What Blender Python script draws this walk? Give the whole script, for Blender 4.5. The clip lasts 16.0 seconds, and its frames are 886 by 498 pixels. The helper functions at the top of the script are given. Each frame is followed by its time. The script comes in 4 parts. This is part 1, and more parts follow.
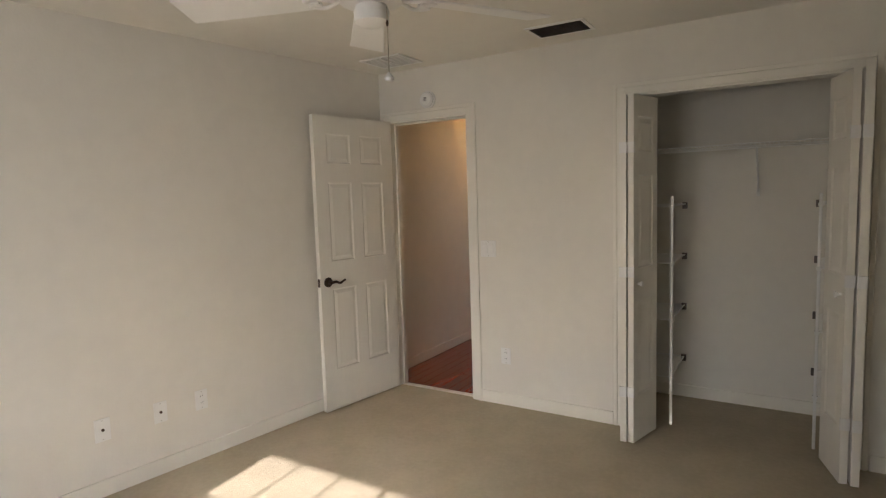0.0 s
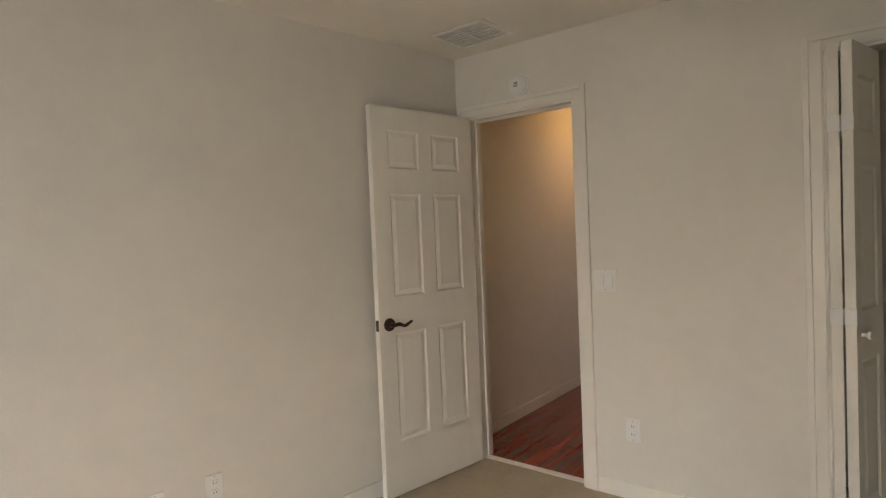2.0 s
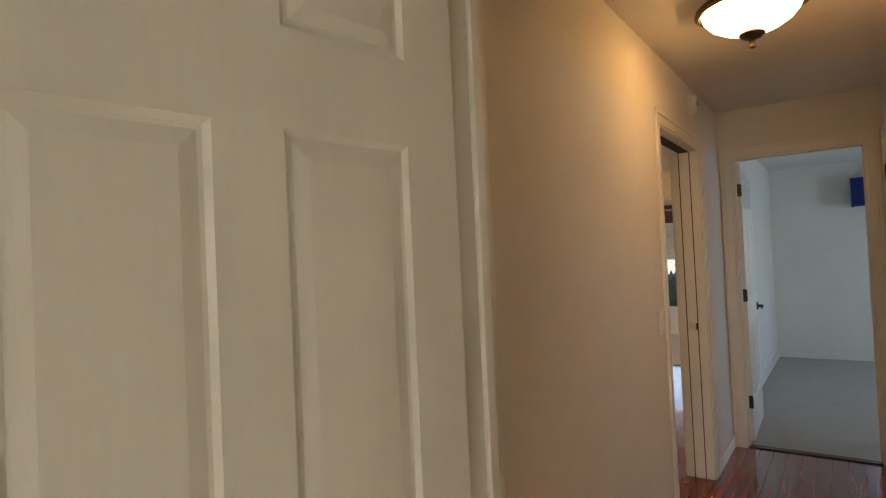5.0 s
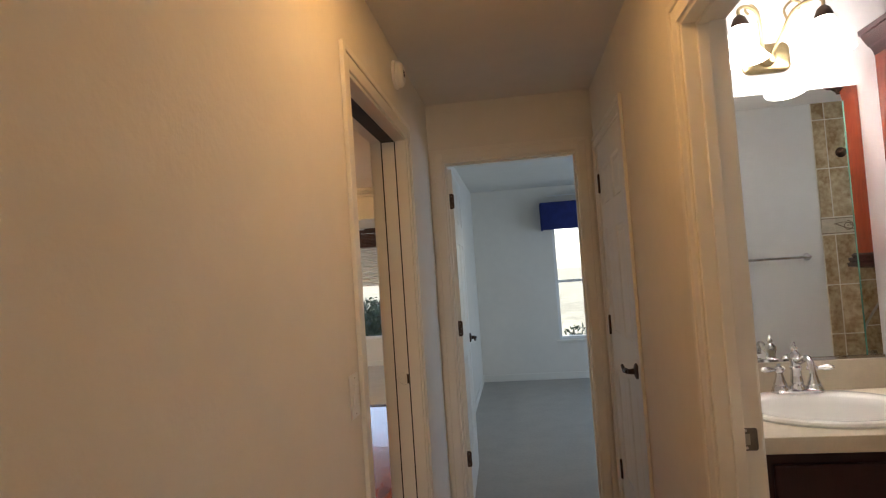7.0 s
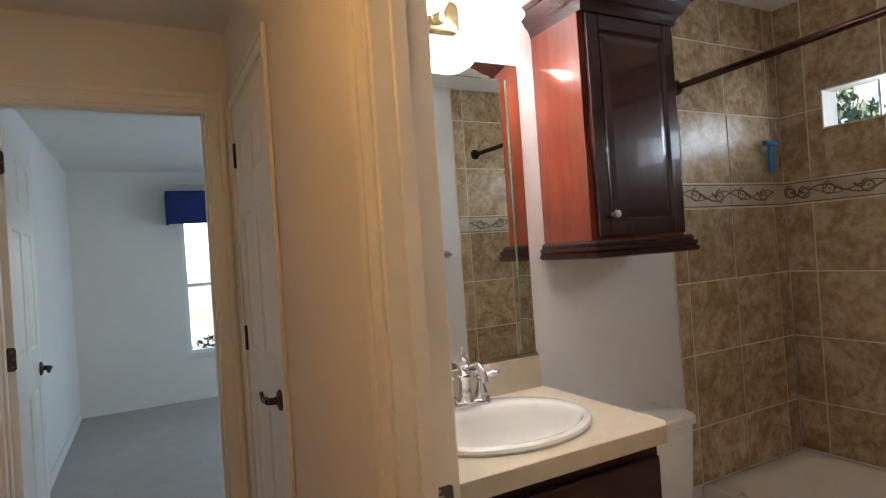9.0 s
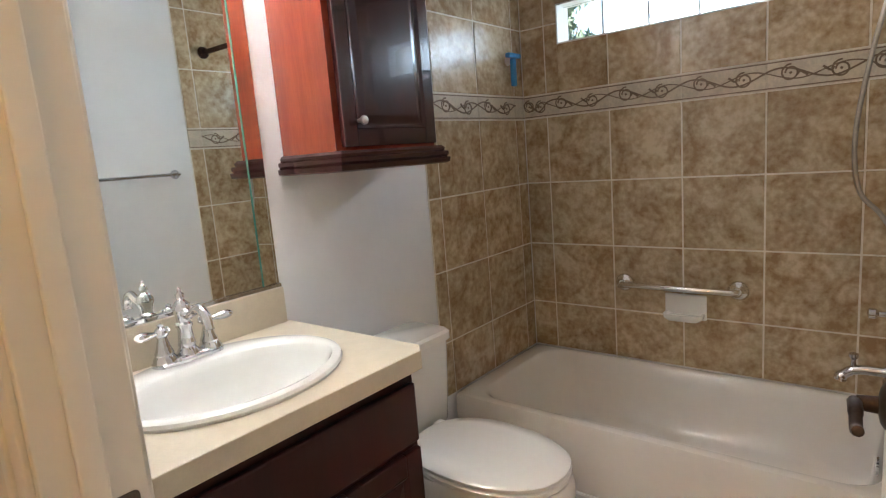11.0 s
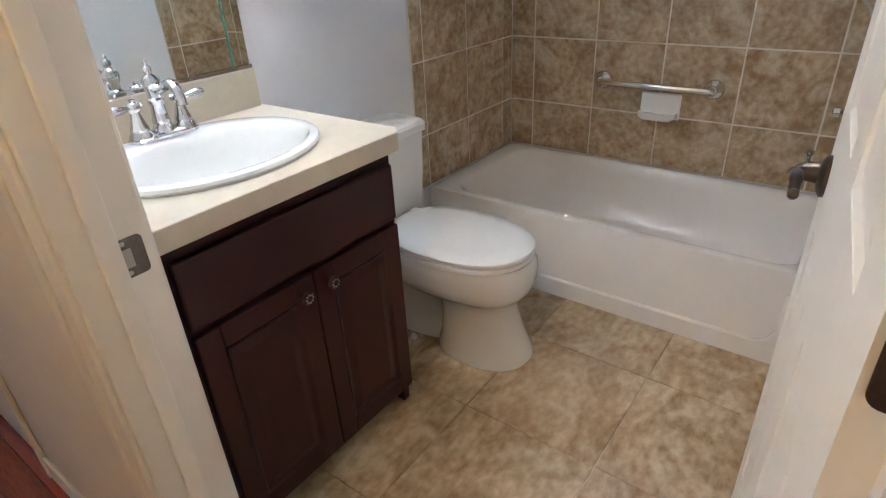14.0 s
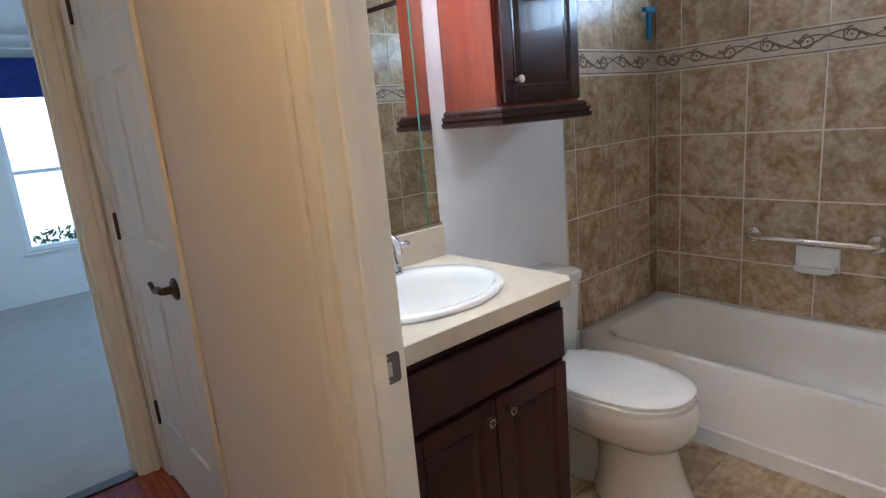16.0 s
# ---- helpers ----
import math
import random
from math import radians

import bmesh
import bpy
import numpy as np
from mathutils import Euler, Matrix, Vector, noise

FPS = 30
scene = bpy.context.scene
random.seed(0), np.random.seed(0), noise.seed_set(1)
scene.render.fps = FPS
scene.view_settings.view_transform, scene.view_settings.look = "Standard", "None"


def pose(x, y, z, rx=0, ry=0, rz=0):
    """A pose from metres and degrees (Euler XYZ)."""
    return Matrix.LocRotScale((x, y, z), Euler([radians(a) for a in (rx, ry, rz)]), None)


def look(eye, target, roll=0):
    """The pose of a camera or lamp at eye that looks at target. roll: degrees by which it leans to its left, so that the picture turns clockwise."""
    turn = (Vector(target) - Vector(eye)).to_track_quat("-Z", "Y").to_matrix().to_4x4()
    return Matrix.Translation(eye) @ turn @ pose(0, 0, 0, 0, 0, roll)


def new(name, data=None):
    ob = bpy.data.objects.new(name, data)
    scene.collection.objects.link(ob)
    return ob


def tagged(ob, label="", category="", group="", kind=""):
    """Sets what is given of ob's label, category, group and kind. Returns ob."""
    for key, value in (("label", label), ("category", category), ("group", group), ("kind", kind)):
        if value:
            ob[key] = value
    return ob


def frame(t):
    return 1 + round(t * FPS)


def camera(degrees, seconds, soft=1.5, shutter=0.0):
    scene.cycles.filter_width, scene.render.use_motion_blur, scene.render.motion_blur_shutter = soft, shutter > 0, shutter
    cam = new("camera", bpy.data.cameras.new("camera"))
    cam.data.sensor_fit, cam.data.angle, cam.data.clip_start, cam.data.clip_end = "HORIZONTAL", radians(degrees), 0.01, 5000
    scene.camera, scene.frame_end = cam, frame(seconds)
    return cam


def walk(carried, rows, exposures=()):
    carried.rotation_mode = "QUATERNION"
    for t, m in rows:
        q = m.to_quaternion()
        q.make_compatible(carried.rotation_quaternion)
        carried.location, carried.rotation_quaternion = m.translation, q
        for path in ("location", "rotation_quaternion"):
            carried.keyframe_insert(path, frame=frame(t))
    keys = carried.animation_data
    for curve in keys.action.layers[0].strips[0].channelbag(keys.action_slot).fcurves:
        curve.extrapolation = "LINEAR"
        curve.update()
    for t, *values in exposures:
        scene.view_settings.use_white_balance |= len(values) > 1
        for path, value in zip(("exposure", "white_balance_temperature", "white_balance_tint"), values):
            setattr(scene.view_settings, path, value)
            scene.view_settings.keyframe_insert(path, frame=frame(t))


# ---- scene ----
cam = camera(76.0, 16.0, soft=1.2)
PATH = [
    (0, (2.638, -3.509, 1.48), (1.595, -1.813, 1.291), -1.8),
    (0.5, (2.539, -3.428, 1.461), (1.459, -1.754, 1.289), -2.1),
    (1, (2.385, -3.292, 1.457), (1.259, -1.645, 1.314), -2.0),
    (1.5, (2.203, -3.021, 1.424), (1.015, -1.416, 1.306), -2.3),
    (2, (2.0, -2.751, 1.386), (0.754, -1.188, 1.321), -2.4),
    (2.5, (1.736, -2.429, 1.367), (0.443, -0.903, 1.352), -2.3),
    (3, (1.477, -2.084, 1.329), (0.18, -0.562, 1.345), -2.1),
    (5.3, (0.493, -0.623, 1.418), (-0.588, 1.058, 1.476), -2.9),
    (5.5, (0.453, -0.516, 1.417), (-0.529, 1.225, 1.486), -3.2),
    (6, (0.38, -0.177, 1.411), (-0.349, 1.684, 1.482), -3.7),
    (6.5, (0.342, 0.162, 1.408), (-0.159, 2.096, 1.49), -3.9),
    (7, (0.319, 0.446, 1.409), (0.066, 2.428, 1.493), -3.9),
    (7.5, (0.336, 0.676, 1.391), (0.309, 2.675, 1.464), -3.9),
    (8, (0.384, 0.861, 1.375), (0.574, 2.851, 1.438), -3.8),
    (8.5, (0.413, 1.011, 1.367), (0.918, 2.946, 1.407), -3.9),
    (9, (0.437, 1.105, 1.371), (1.367, 2.875, 1.383), -3.9),
    (9.5, (0.481, 1.15, 1.373), (1.736, 2.707, 1.338), -4.0),
    (11.8, (0.711, 1.299, 1.303), (2.246, 2.48, 0.802), -3.1),
    (12, (0.723, 1.298, 1.294), (2.241, 2.473, 0.734), -3.1),
    (12.5, (0.737, 1.315, 1.29), (2.22, 2.459, 0.586), -3.1),
    (13, (0.74, 1.316, 1.27), (2.181, 2.439, 0.456), -3.2),
    (13.5, (0.69, 1.29, 1.278), (2.086, 2.383, 0.353), -3.1),
    (14, (0.596, 1.246, 1.29), (1.983, 2.326, 0.336), -3.1),
    (14.5, (0.485, 1.191, 1.32), (1.872, 2.282, 0.379), -3.2),
    (15, (0.391, 1.156, 1.344), (1.807, 2.309, 0.529), -2.8),
    (15.5, (0.356, 1.16, 1.368), (1.75, 2.451, 0.744), -3.3),
    (16, (0.354, 1.214, 1.358), (1.612, 2.702, 0.909), -5.1),
]
walk(cam, [(t, look(eye, target, roll)) for t, eye, target, roll in PATH],
     exposures=[(0, 1.28, 6300, 18), (3.2, 1.16, 6650, 18), (5.3, 1.58, 6800, 16), (6.1, 1.68, 6850, 16), (7.0, 1.58, 6700, 17), (8.5, 1.66, 6650, 17), (9.1, 1.84, 6550, 15), (9.6, 2.0, 6400, 12), (12, 2.42, 5750, 10), (13.5, 2.43, 5450, 9), (14.5, 2.5, 5150, 9), (15.5, 2.45, 5100, 9), (16, 2.25, 5200, 11)])

# ---- world and sun ----
SUN_EL, SUN_AZ = 28.3, 174.0
world = bpy.data.worlds.new("sky")
scene.world = world
world.use_nodes = True
wn = world.node_tree
sky = wn.nodes.new("ShaderNodeTexSky")
sky.sky_type, sky.sun_disc = "NISHITA", False
sky.sun_elevation, sky.sun_rotation = radians(SUN_EL), radians(SUN_AZ)
wn.nodes["Background"].inputs[1].default_value = 0.15
wn.links.new(sky.outputs[0], wn.nodes["Background"].inputs[0])
sun = new("sun", bpy.data.lights.new("sun", "SUN"))
sun.data.energy, sun.data.angle, sun.data.color = 5.0, radians(0.5), (1.0, 0.95, 0.86)
sun_way = Vector((-0.107, 1.0, -math.tan(radians(SUN_EL))))
sun.matrix_world = look((0, 0, 20), Vector((0, 0, 20)) + sun_way)


def window_lamp(name, place, target, w, h, power, colour):
    """Sky light that enters by a window's opening."""
    ob = new(name, bpy.data.lights.new(name, "AREA"))
    ob.data.shape, ob.data.size, ob.data.size_y = "RECTANGLE", w, h
    ob.data.energy, ob.data.color = power, colour
    ob.matrix_world = look(place, target)
    return ob


DAY = (0.90, 0.95, 1.0)
window_lamp("window_sky_1", (1.3, -4.88, 1.4), (-0.3, -1.6, 0.4), 1.75, 1.2, 4.2, DAY).data.spread = radians(125)
window_lamp("window_sky_2", (3.18, 5.9, 1.35), (0, 5.6, 1.0), 1.3, 1.2, 8.5, (0.50, 0.72, 1.0))
# fill lamp added to brighten the sunroom from an unseen west opening
window_lamp("sunroom_fill", (-4.98, 8.0, 1.35), (-2.5, 8.0, 0.8), 1.6, 1.3, 9, (0.80, 0.90, 1.0))
window_lamp("window_sky_4", (3.235, 1.83, 1.888), (0, 1.83, 1.7), 1.0, 0.165, 1.0, (0.75, 0.88, 1.0))

# ---- materials ----


def material(name, colour, rough=0.5, metal=0.0, vary=0.0, scale=8.0, bump=0.0, bscale=60.0, colour2=None, stretch=(1, 1, 1),
             emit=None, coat=0.0, spec=0.5, piece=0.0, soft=0.10, swirl=0.0):
    """A principled material with colour variation at two scales, relief, and a shade of its own for each piece."""
    m = bpy.data.materials.new(name)
    m.use_nodes = True
    nt = m.node_tree
    b = nt.nodes["Principled BSDF"]
    b.inputs["Base Color"].default_value = (*colour, 1)
    b.inputs["Roughness"].default_value, b.inputs["Metallic"].default_value = rough, metal
    b.inputs["Coat Weight"].default_value, b.inputs["Specular IOR Level"].default_value = coat, spec
    if emit:
        b.inputs["Emission Color"].default_value = (*emit[:3], 1)
        b.inputs["Emission Strength"].default_value = emit[3]
    if not (vary or bump or colour2):
        return m
    tc, mp = nt.nodes.new("ShaderNodeTexCoord"), nt.nodes.new("ShaderNodeMapping")
    mp.inputs["Scale"].default_value = stretch
    nt.links.new(tc.outputs["Object"], mp.inputs[0])
    vec = mp.outputs[0]
    if piece:
        info, add = nt.nodes.new("ShaderNodeObjectInfo"), nt.nodes.new("ShaderNodeVectorMath")
        mul = nt.nodes.new("ShaderNodeMath")
        mul.operation, mul.inputs[1].default_value = "MULTIPLY", 37.0
        nt.links.new(info.outputs["Random"], mul.inputs[0])
        nt.links.new(mp.outputs[0], add.inputs[0])
        nt.links.new(mul.outputs[0], add.inputs[1])
        vec = add.outputs[0]
    if vary or colour2:
        big, fine, mix = nt.nodes.new("ShaderNodeTexNoise"), nt.nodes.new("ShaderNodeTexNoise"), nt.nodes.new("ShaderNodeMix")
        big.inputs["Scale"].default_value, big.inputs["Detail"].default_value = scale, 7
        big.inputs["Distortion"].default_value = swirl
        fine.inputs["Scale"].default_value, fine.inputs["Detail"].default_value = scale * 7, 4
        nt.links.new(vec, big.inputs["Vector"]), nt.links.new(vec, fine.inputs["Vector"])
        avg = nt.nodes.new("ShaderNodeMath")
        avg.operation, avg.inputs[1].default_value = "MULTIPLY_ADD", 0.42
        nt.links.new(fine.outputs[0], avg.inputs[0])
        sc = nt.nodes.new("ShaderNodeMath")
        sc.operation, sc.inputs[1].default_value = "MULTIPLY", 0.58
        nt.links.new(big.outputs[0], sc.inputs[0]), nt.links.new(sc.outputs[0], avg.inputs[2])
        ramp = nt.nodes.new("ShaderNodeMapRange")
        ramp.inputs["From Min"].default_value, ramp.inputs["From Max"].default_value = 0.5 - soft, 0.5 + soft
        nt.links.new(avg.outputs[0], ramp.inputs["Value"])
        mix.data_type = "RGBA"
        c2 = colour2 or [c * (1 - vary) for c in colour]
        mix.inputs["A"].default_value, mix.inputs["B"].default_value = (*colour, 1), (*c2, 1)
        nt.links.new(ramp.outputs[0], mix.inputs["Factor"])
        out = mix.outputs["Result"]
        if piece:
            hsv, rng = nt.nodes.new("ShaderNodeHueSaturation"), nt.nodes.new("ShaderNodeMapRange")
            rng.inputs["To Min"].default_value, rng.inputs["To Max"].default_value = 1 - piece, 1 + piece
            nt.links.new(info.outputs["Random"], rng.inputs["Value"])
            nt.links.new(rng.outputs[0], hsv.inputs["Value"]), nt.links.new(out, hsv.inputs["Color"])
            out = hsv.outputs[0]
        nt.links.new(out, b.inputs["Base Color"])
    if bump:
        n, bp = nt.nodes.new("ShaderNodeTexNoise"), nt.nodes.new("ShaderNodeBump")
        n.inputs["Scale"].default_value, n.inputs["Detail"].default_value = bscale, 5
        nt.links.new(vec, n.inputs["Vector"])
        bp.inputs["Strength"].default_value, bp.inputs["Distance"].default_value = bump, 0.004
        nt.links.new(n.outputs[0], bp.inputs["Height"]), nt.links.new(bp.outputs[0], b.inputs["Normal"])
    return m


M = {
    "wall": material("wall_paint", (0.78, 0.745, 0.67), 0.75, vary=0.04, scale=1.6, bump=0.22, bscale=70),
    "bathwall": material("bath_paint", (0.85, 0.835, 0.835), 0.7, vary=0.03, scale=1.6, bump=0.2, bscale=70),
    "ceil": material("ceiling_paint", (0.78, 0.75, 0.68), 0.85, vary=0.04, scale=1.2, bump=0.35, bscale=45),
    "trim": material("trim_paint", (0.80, 0.77, 0.69), 0.4, vary=0.02, scale=3),
    "door": material("door_paint", (0.82, 0.79, 0.71), 0.35, vary=0.03, scale=3, bump=0.08, bscale=60, stretch=(6, 6, 0.6)),
    "white": material("white_plastic", (0.82, 0.81, 0.78), 0.35, vary=0.02, scale=9),
    "carpet": material("carpet_pile", (0.50, 0.43, 0.315), 0.95, vary=0.10, scale=5, bump=1.0, bscale=420, spec=0.1),
    "carpet2": material("pale_carpet_pile", (0.50, 0.47, 0.42), 0.95, vary=0.08, scale=5, bump=1.0, bscale=420, spec=0.1),
    "wood": material("cherry_plank", (0.30, 0.055, 0.022), 0.2, colour2=(0.17, 0.026, 0.012), scale=5, bump=0.06, bscale=70, stretch=(7, 0.6, 7), coat=0.5, piece=0.15),
    "seam": material("floor_seam", (0.05, 0.015, 0.01), 0.6, vary=0.2),
    "tile": material("brown_stone_tile", (0.62, 0.50, 0.33), 0.24, colour2=(0.33, 0.215, 0.11), scale=6, bump=0.12, bscale=25, piece=0.08, soft=0.115, swirl=1.6),
    "ftile": material("beige_stone_tile", (0.60, 0.475, 0.30), 0.26, colour2=(0.31, 0.20, 0.095), scale=4, bump=0.1, bscale=20, stretch=(1, 1.5, 1), piece=0.04, soft=0.13, swirl=2.0),
    "grout": material("pale_grout", (0.82, 0.75, 0.62), 0.9, vary=0.15, scale=30),
    "band": material("border_tile", (0.64, 0.55, 0.42), 0.5, vary=0.2, scale=20, bump=0.4, bscale=50),
    "vine": material("border_vine", (0.22, 0.145, 0.09), 0.5, vary=0.3, scale=40),
    "counter": material("beige_laminate", (0.64, 0.56, 0.43), 0.35, vary=0.06, scale=30, bump=0.04, bscale=200),
    "porcelain": material("white_porcelain", (0.84, 0.83, 0.79), 0.08, vary=0.015, scale=6, coat=0.4),
    "tub": material("tub_enamel", (0.84, 0.81, 0.76), 0.14, vary=0.02, scale=4, coat=0.3),
    "espresso": material("espresso_wood", (0.040, 0.0075, 0.0075), 0.38, colour2=(0.031, 0.006, 0.0065), scale=6, bump=0.03, bscale=50, stretch=(8, 8, 0.7), coat=0.05, spec=0.3),
    # one cherry wood twice: lamp-lit side brighter, door and mouldings with shade in the colour
    "cherry": material("cherry_wood_lit", (0.19, 0.032, 0.013), 0.25, colour2=(0.145, 0.023, 0.010), scale=5, bump=0.02, bscale=50, stretch=(8, 8, 0.6), coat=0.4),
    "cherry_shaded": material("cherry_wood_shaded", (0.042, 0.009, 0.008), 0.22, colour2=(0.033, 0.0075, 0.0075), scale=5, bump=0.015, bscale=50, stretch=(8, 8, 0.6), coat=0.4),
    "chrome": material("chrome", (0.66, 0.66, 0.68), 0.05, 1.0, vary=0.05, scale=30),
    "nickel": material("brushed_nickel", (0.52, 0.48, 0.42), 0.28, 1.0, vary=0.15, scale=30),
    "pewter": material("dark_pewter", (0.17, 0.15, 0.135), 0.28, 1.0, vary=0.25, scale=40),
    "steel": material("polished_steel", (0.86, 0.84, 0.80), 0.2, 1.0, vary=0.05, scale=30),
    "bronze": material("dark_bronze", (0.085, 0.055, 0.04), 0.38, 0.8, vary=0.3, scale=30),
    "rod": material("bronze_rod", (0.10, 0.05, 0.035), 0.25, 0.7, vary=0.2, scale=20),
    "brass": material("antique_brass", (0.42, 0.33, 0.17), 0.3, 1.0, vary=0.25, scale=25),
    "mirror": material("mirror_silver", (0.86, 0.90, 0.87), 0.01, 1.0),
    "gedge": material("glass_edge", (0.10, 0.30, 0.24), 0.1, vary=0.2, scale=20),
    "dark": material("dark_gap", (0.02, 0.018, 0.016), 0.7, vary=0.2),
    "vent": material("vent_brown", (0.07, 0.055, 0.04), 0.6, vary=0.2),
    "blue": material("navy_fabric", (0.012, 0.025, 0.16), 0.85, vary=0.3, scale=15, bump=0.3, bscale=200),
    "bluep": material("blue_plastic", (0.03, 0.25, 0.55), 0.35, vary=0.1),
    "shade": material("cellular_shade", (0.75, 0.74, 0.70), 0.8, vary=0.05, scale=12),
    "blind": material("dark_wood_blind", (0.09, 0.035, 0.018), 0.4, vary=0.3, scale=8, stretch=(0.5, 6, 6)),
    "grass": material("dry_lawn", (0.36, 0.35, 0.26), 0.95, vary=0.4, scale=0.8, bump=0.5, bscale=30),
    "leaf": material("hedge_leaf", (0.085, 0.12, 0.075), 0.6, vary=0.3, scale=6),
    "bark": material("bark", (0.12, 0.085, 0.06), 0.9, vary=0.3, scale=12, bump=0.8, bscale=25),
    "roof": material("roof_felt", (0.20, 0.18, 0.16), 0.9, vary=0.3, scale=5),
    "lampwarm": material("lit_amber_glass", (0.85, 0.70, 0.45), 0.3, vary=0.05, scale=6, emit=(1.0, 0.56, 0.19, 5.4)),
    "lampliving": material("lit_cream_glass", (0.85, 0.70, 0.45), 0.3, vary=0.05, scale=6, emit=(1.0, 0.66, 0.27, 45.0)),
    "bulb": material("lit_bulb", (0.9, 0.9, 0.9), 0.4, vary=0.01, emit=(1.0, 0.95, 0.89, 50.0)),
    "lampwhite": material("lit_white_glass", (0.9, 0.9, 0.88), 0.3, vary=0.02, scale=6, emit=(1.0, 0.96, 0.91, 5.0)),
}


def glass_material(name, tint, rough):
    m = bpy.data.materials.new(name)
    m.use_nodes = True
    b = m.node_tree.nodes["Principled BSDF"]
    b.inputs["Base Color"].default_value = (*tint, 1)
    b.inputs["Transmission Weight"].default_value, b.inputs["Roughness"].default_value, b.inputs["IOR"].default_value = 1.0, rough, 1.2
    return m


M["glass"] = glass_material("window_glass", (0.97, 0.99, 0.98), 0.0)

# ---- mesh helpers ----


def link(name, bm, mat, parent=None, label="", smooth=False):
    me = bpy.data.meshes.new(name)
    bmesh.ops.recalc_face_normals(bm, faces=bm.faces)
    bm.to_mesh(me)
    bm.free()
    me.materials.append(M[mat])
    if smooth:
        me.polygons.foreach_set("use_smooth", [True] * len(me.polygons))
        me.set_sharp_from_angle(angle=radians(40))
    ob = new(name, me)
    ob.parent = parent
    if label:
        ob["label"] = label
    return ob


def part(name, bm, mat, parent, label="", smooth=False):
    return link(name, bm, mat, parent, label, smooth)


def thing(name, label, category, group="", m=None):
    ob = tagged(new(name), label, category, group)
    if m is not None:
        ob.matrix_basis = m
    return ob


def boxes(*specs, bevel=0.0, bm=None):
    """A bmesh of boxes (x0, y0, z0, x1, y1, z1), edges bevelled."""
    bm = bm or bmesh.new()
    for s in specs:
        lo, hi = [min(s[i], s[i + 3]) for i in range(3)], [max(s[i], s[i + 3]) for i in range(3)]
        b = bmesh.ops.create_cube(bm, size=1, matrix=Matrix.Translation([(a + c) / 2 for a, c in zip(lo, hi)]) @ Matrix.Diagonal([c - a for a, c in zip(lo, hi)] + [1]))
        if bevel:
            edges = list({e for v in b["verts"] for e in v.link_edges})
            bmesh.ops.bevel(bm, geom=edges, offset=bevel, segments=2, affect="EDGES", profile=0.5)
    return bm


def loft(rings, closed_ends=(True, True), bm=None):
    """A skin over rings of equal numbers of points."""
    bm = bm or bmesh.new()
    vs = [[bm.verts.new(p) for p in r] for r in rings]
    n = len(rings[0])
    for a, b in zip(vs, vs[1:]):
        for i in range(n):
            bm.faces.new((a[i], a[(i + 1) % n], b[(i + 1) % n], b[i]))
    if closed_ends[0]:
        bm.faces.new(vs[0][::-1])
    if closed_ends[1]:
        bm.faces.new(vs[-1])
    return bm


def oval(cx, cy, z, rx, ry, n=32):
    return [Vector((cx + rx * math.cos(2 * math.pi * i / n), cy + ry * math.sin(2 * math.pi * i / n), z)) for i in range(n)]


def rrect(cx, cy, z, hx, hy, r, k=6):
    out = []
    for q, (sx, sy) in enumerate(((1, 1), (-1, 1), (-1, -1), (1, -1))):
        for i in range(k + 1):
            a = math.pi / 2 * (q + i / k)
            out.append(Vector((cx + sx * (hx - r) + r * math.cos(a), cy + sy * (hy - r) + r * math.sin(a), z)))
    return out


def lathe(profile, m=None, n=24, bm=None):
    """Turns (radius, height) pairs about z, then moves them by m."""
    m = m or Matrix()
    return loft([[m @ p for p in oval(0, 0, h, max(r, 1e-4), max(r, 1e-4), n)] for r, h in profile], bm=bm)


def tube(points, radius, n=10, bm=None):
    """A round tube along points; radius may be a list."""
    pts = [Vector(p) for p in points]
    rad = radius if isinstance(radius, (list, tuple)) else [radius] * len(pts)
    rings, side = [], None
    for i, p in enumerate(pts):
        d = (pts[min(i + 1, len(pts) - 1)] - pts[max(i - 1, 0)]).normalized()
        if side is None:
            side = d.orthogonal().normalized()
        side = (side - d * side.dot(d)).normalized()
        up = d.cross(side)
        rings.append([p + rad[i] * (side * math.cos(2 * math.pi * k / n) + up * math.sin(2 * math.pi * k / n)) for k in range(n)])
    return loft(rings, bm=bm)


def curve(points, steps=6):
    """Points along a smooth line through the given points."""
    p = [Vector(q) for q in points]
    p = [2 * p[0] - p[1]] + p + [2 * p[-1] - p[-2]]
    out = []
    for a, b, c, d in zip(p, p[1:], p[2:], p[3:]):
        for k in range(steps):
            t = k / steps
            out.append(0.5 * (2 * b + (c - a) * t + (2 * a - 5 * b + 4 * c - d) * t * t + (3 * b - a - 3 * c + d) * t ** 3))
    return out + [p[-2]]


FACE = {"y-": Matrix.Rotation(radians(90), 4, "X"), "y+": Matrix.Rotation(radians(-90), 4, "X"),
        "x-": Matrix.Rotation(radians(-90), 4, "Y"), "x+": Matrix.Rotation(radians(90), 4, "Y"), "z-": Matrix.Rotation(radians(180), 4, "X"), "z+": Matrix()}


def out_of(x, y, z, way):
    """A pose whose z points out of a wall."""
    return Matrix.Translation((x, y, z)) @ FACE[way]


# ---- structure ----
H = 2.40


def structure(name, bm, mat, label=""):
    return tagged(link(name, bm, mat), label, "", "", "structure")


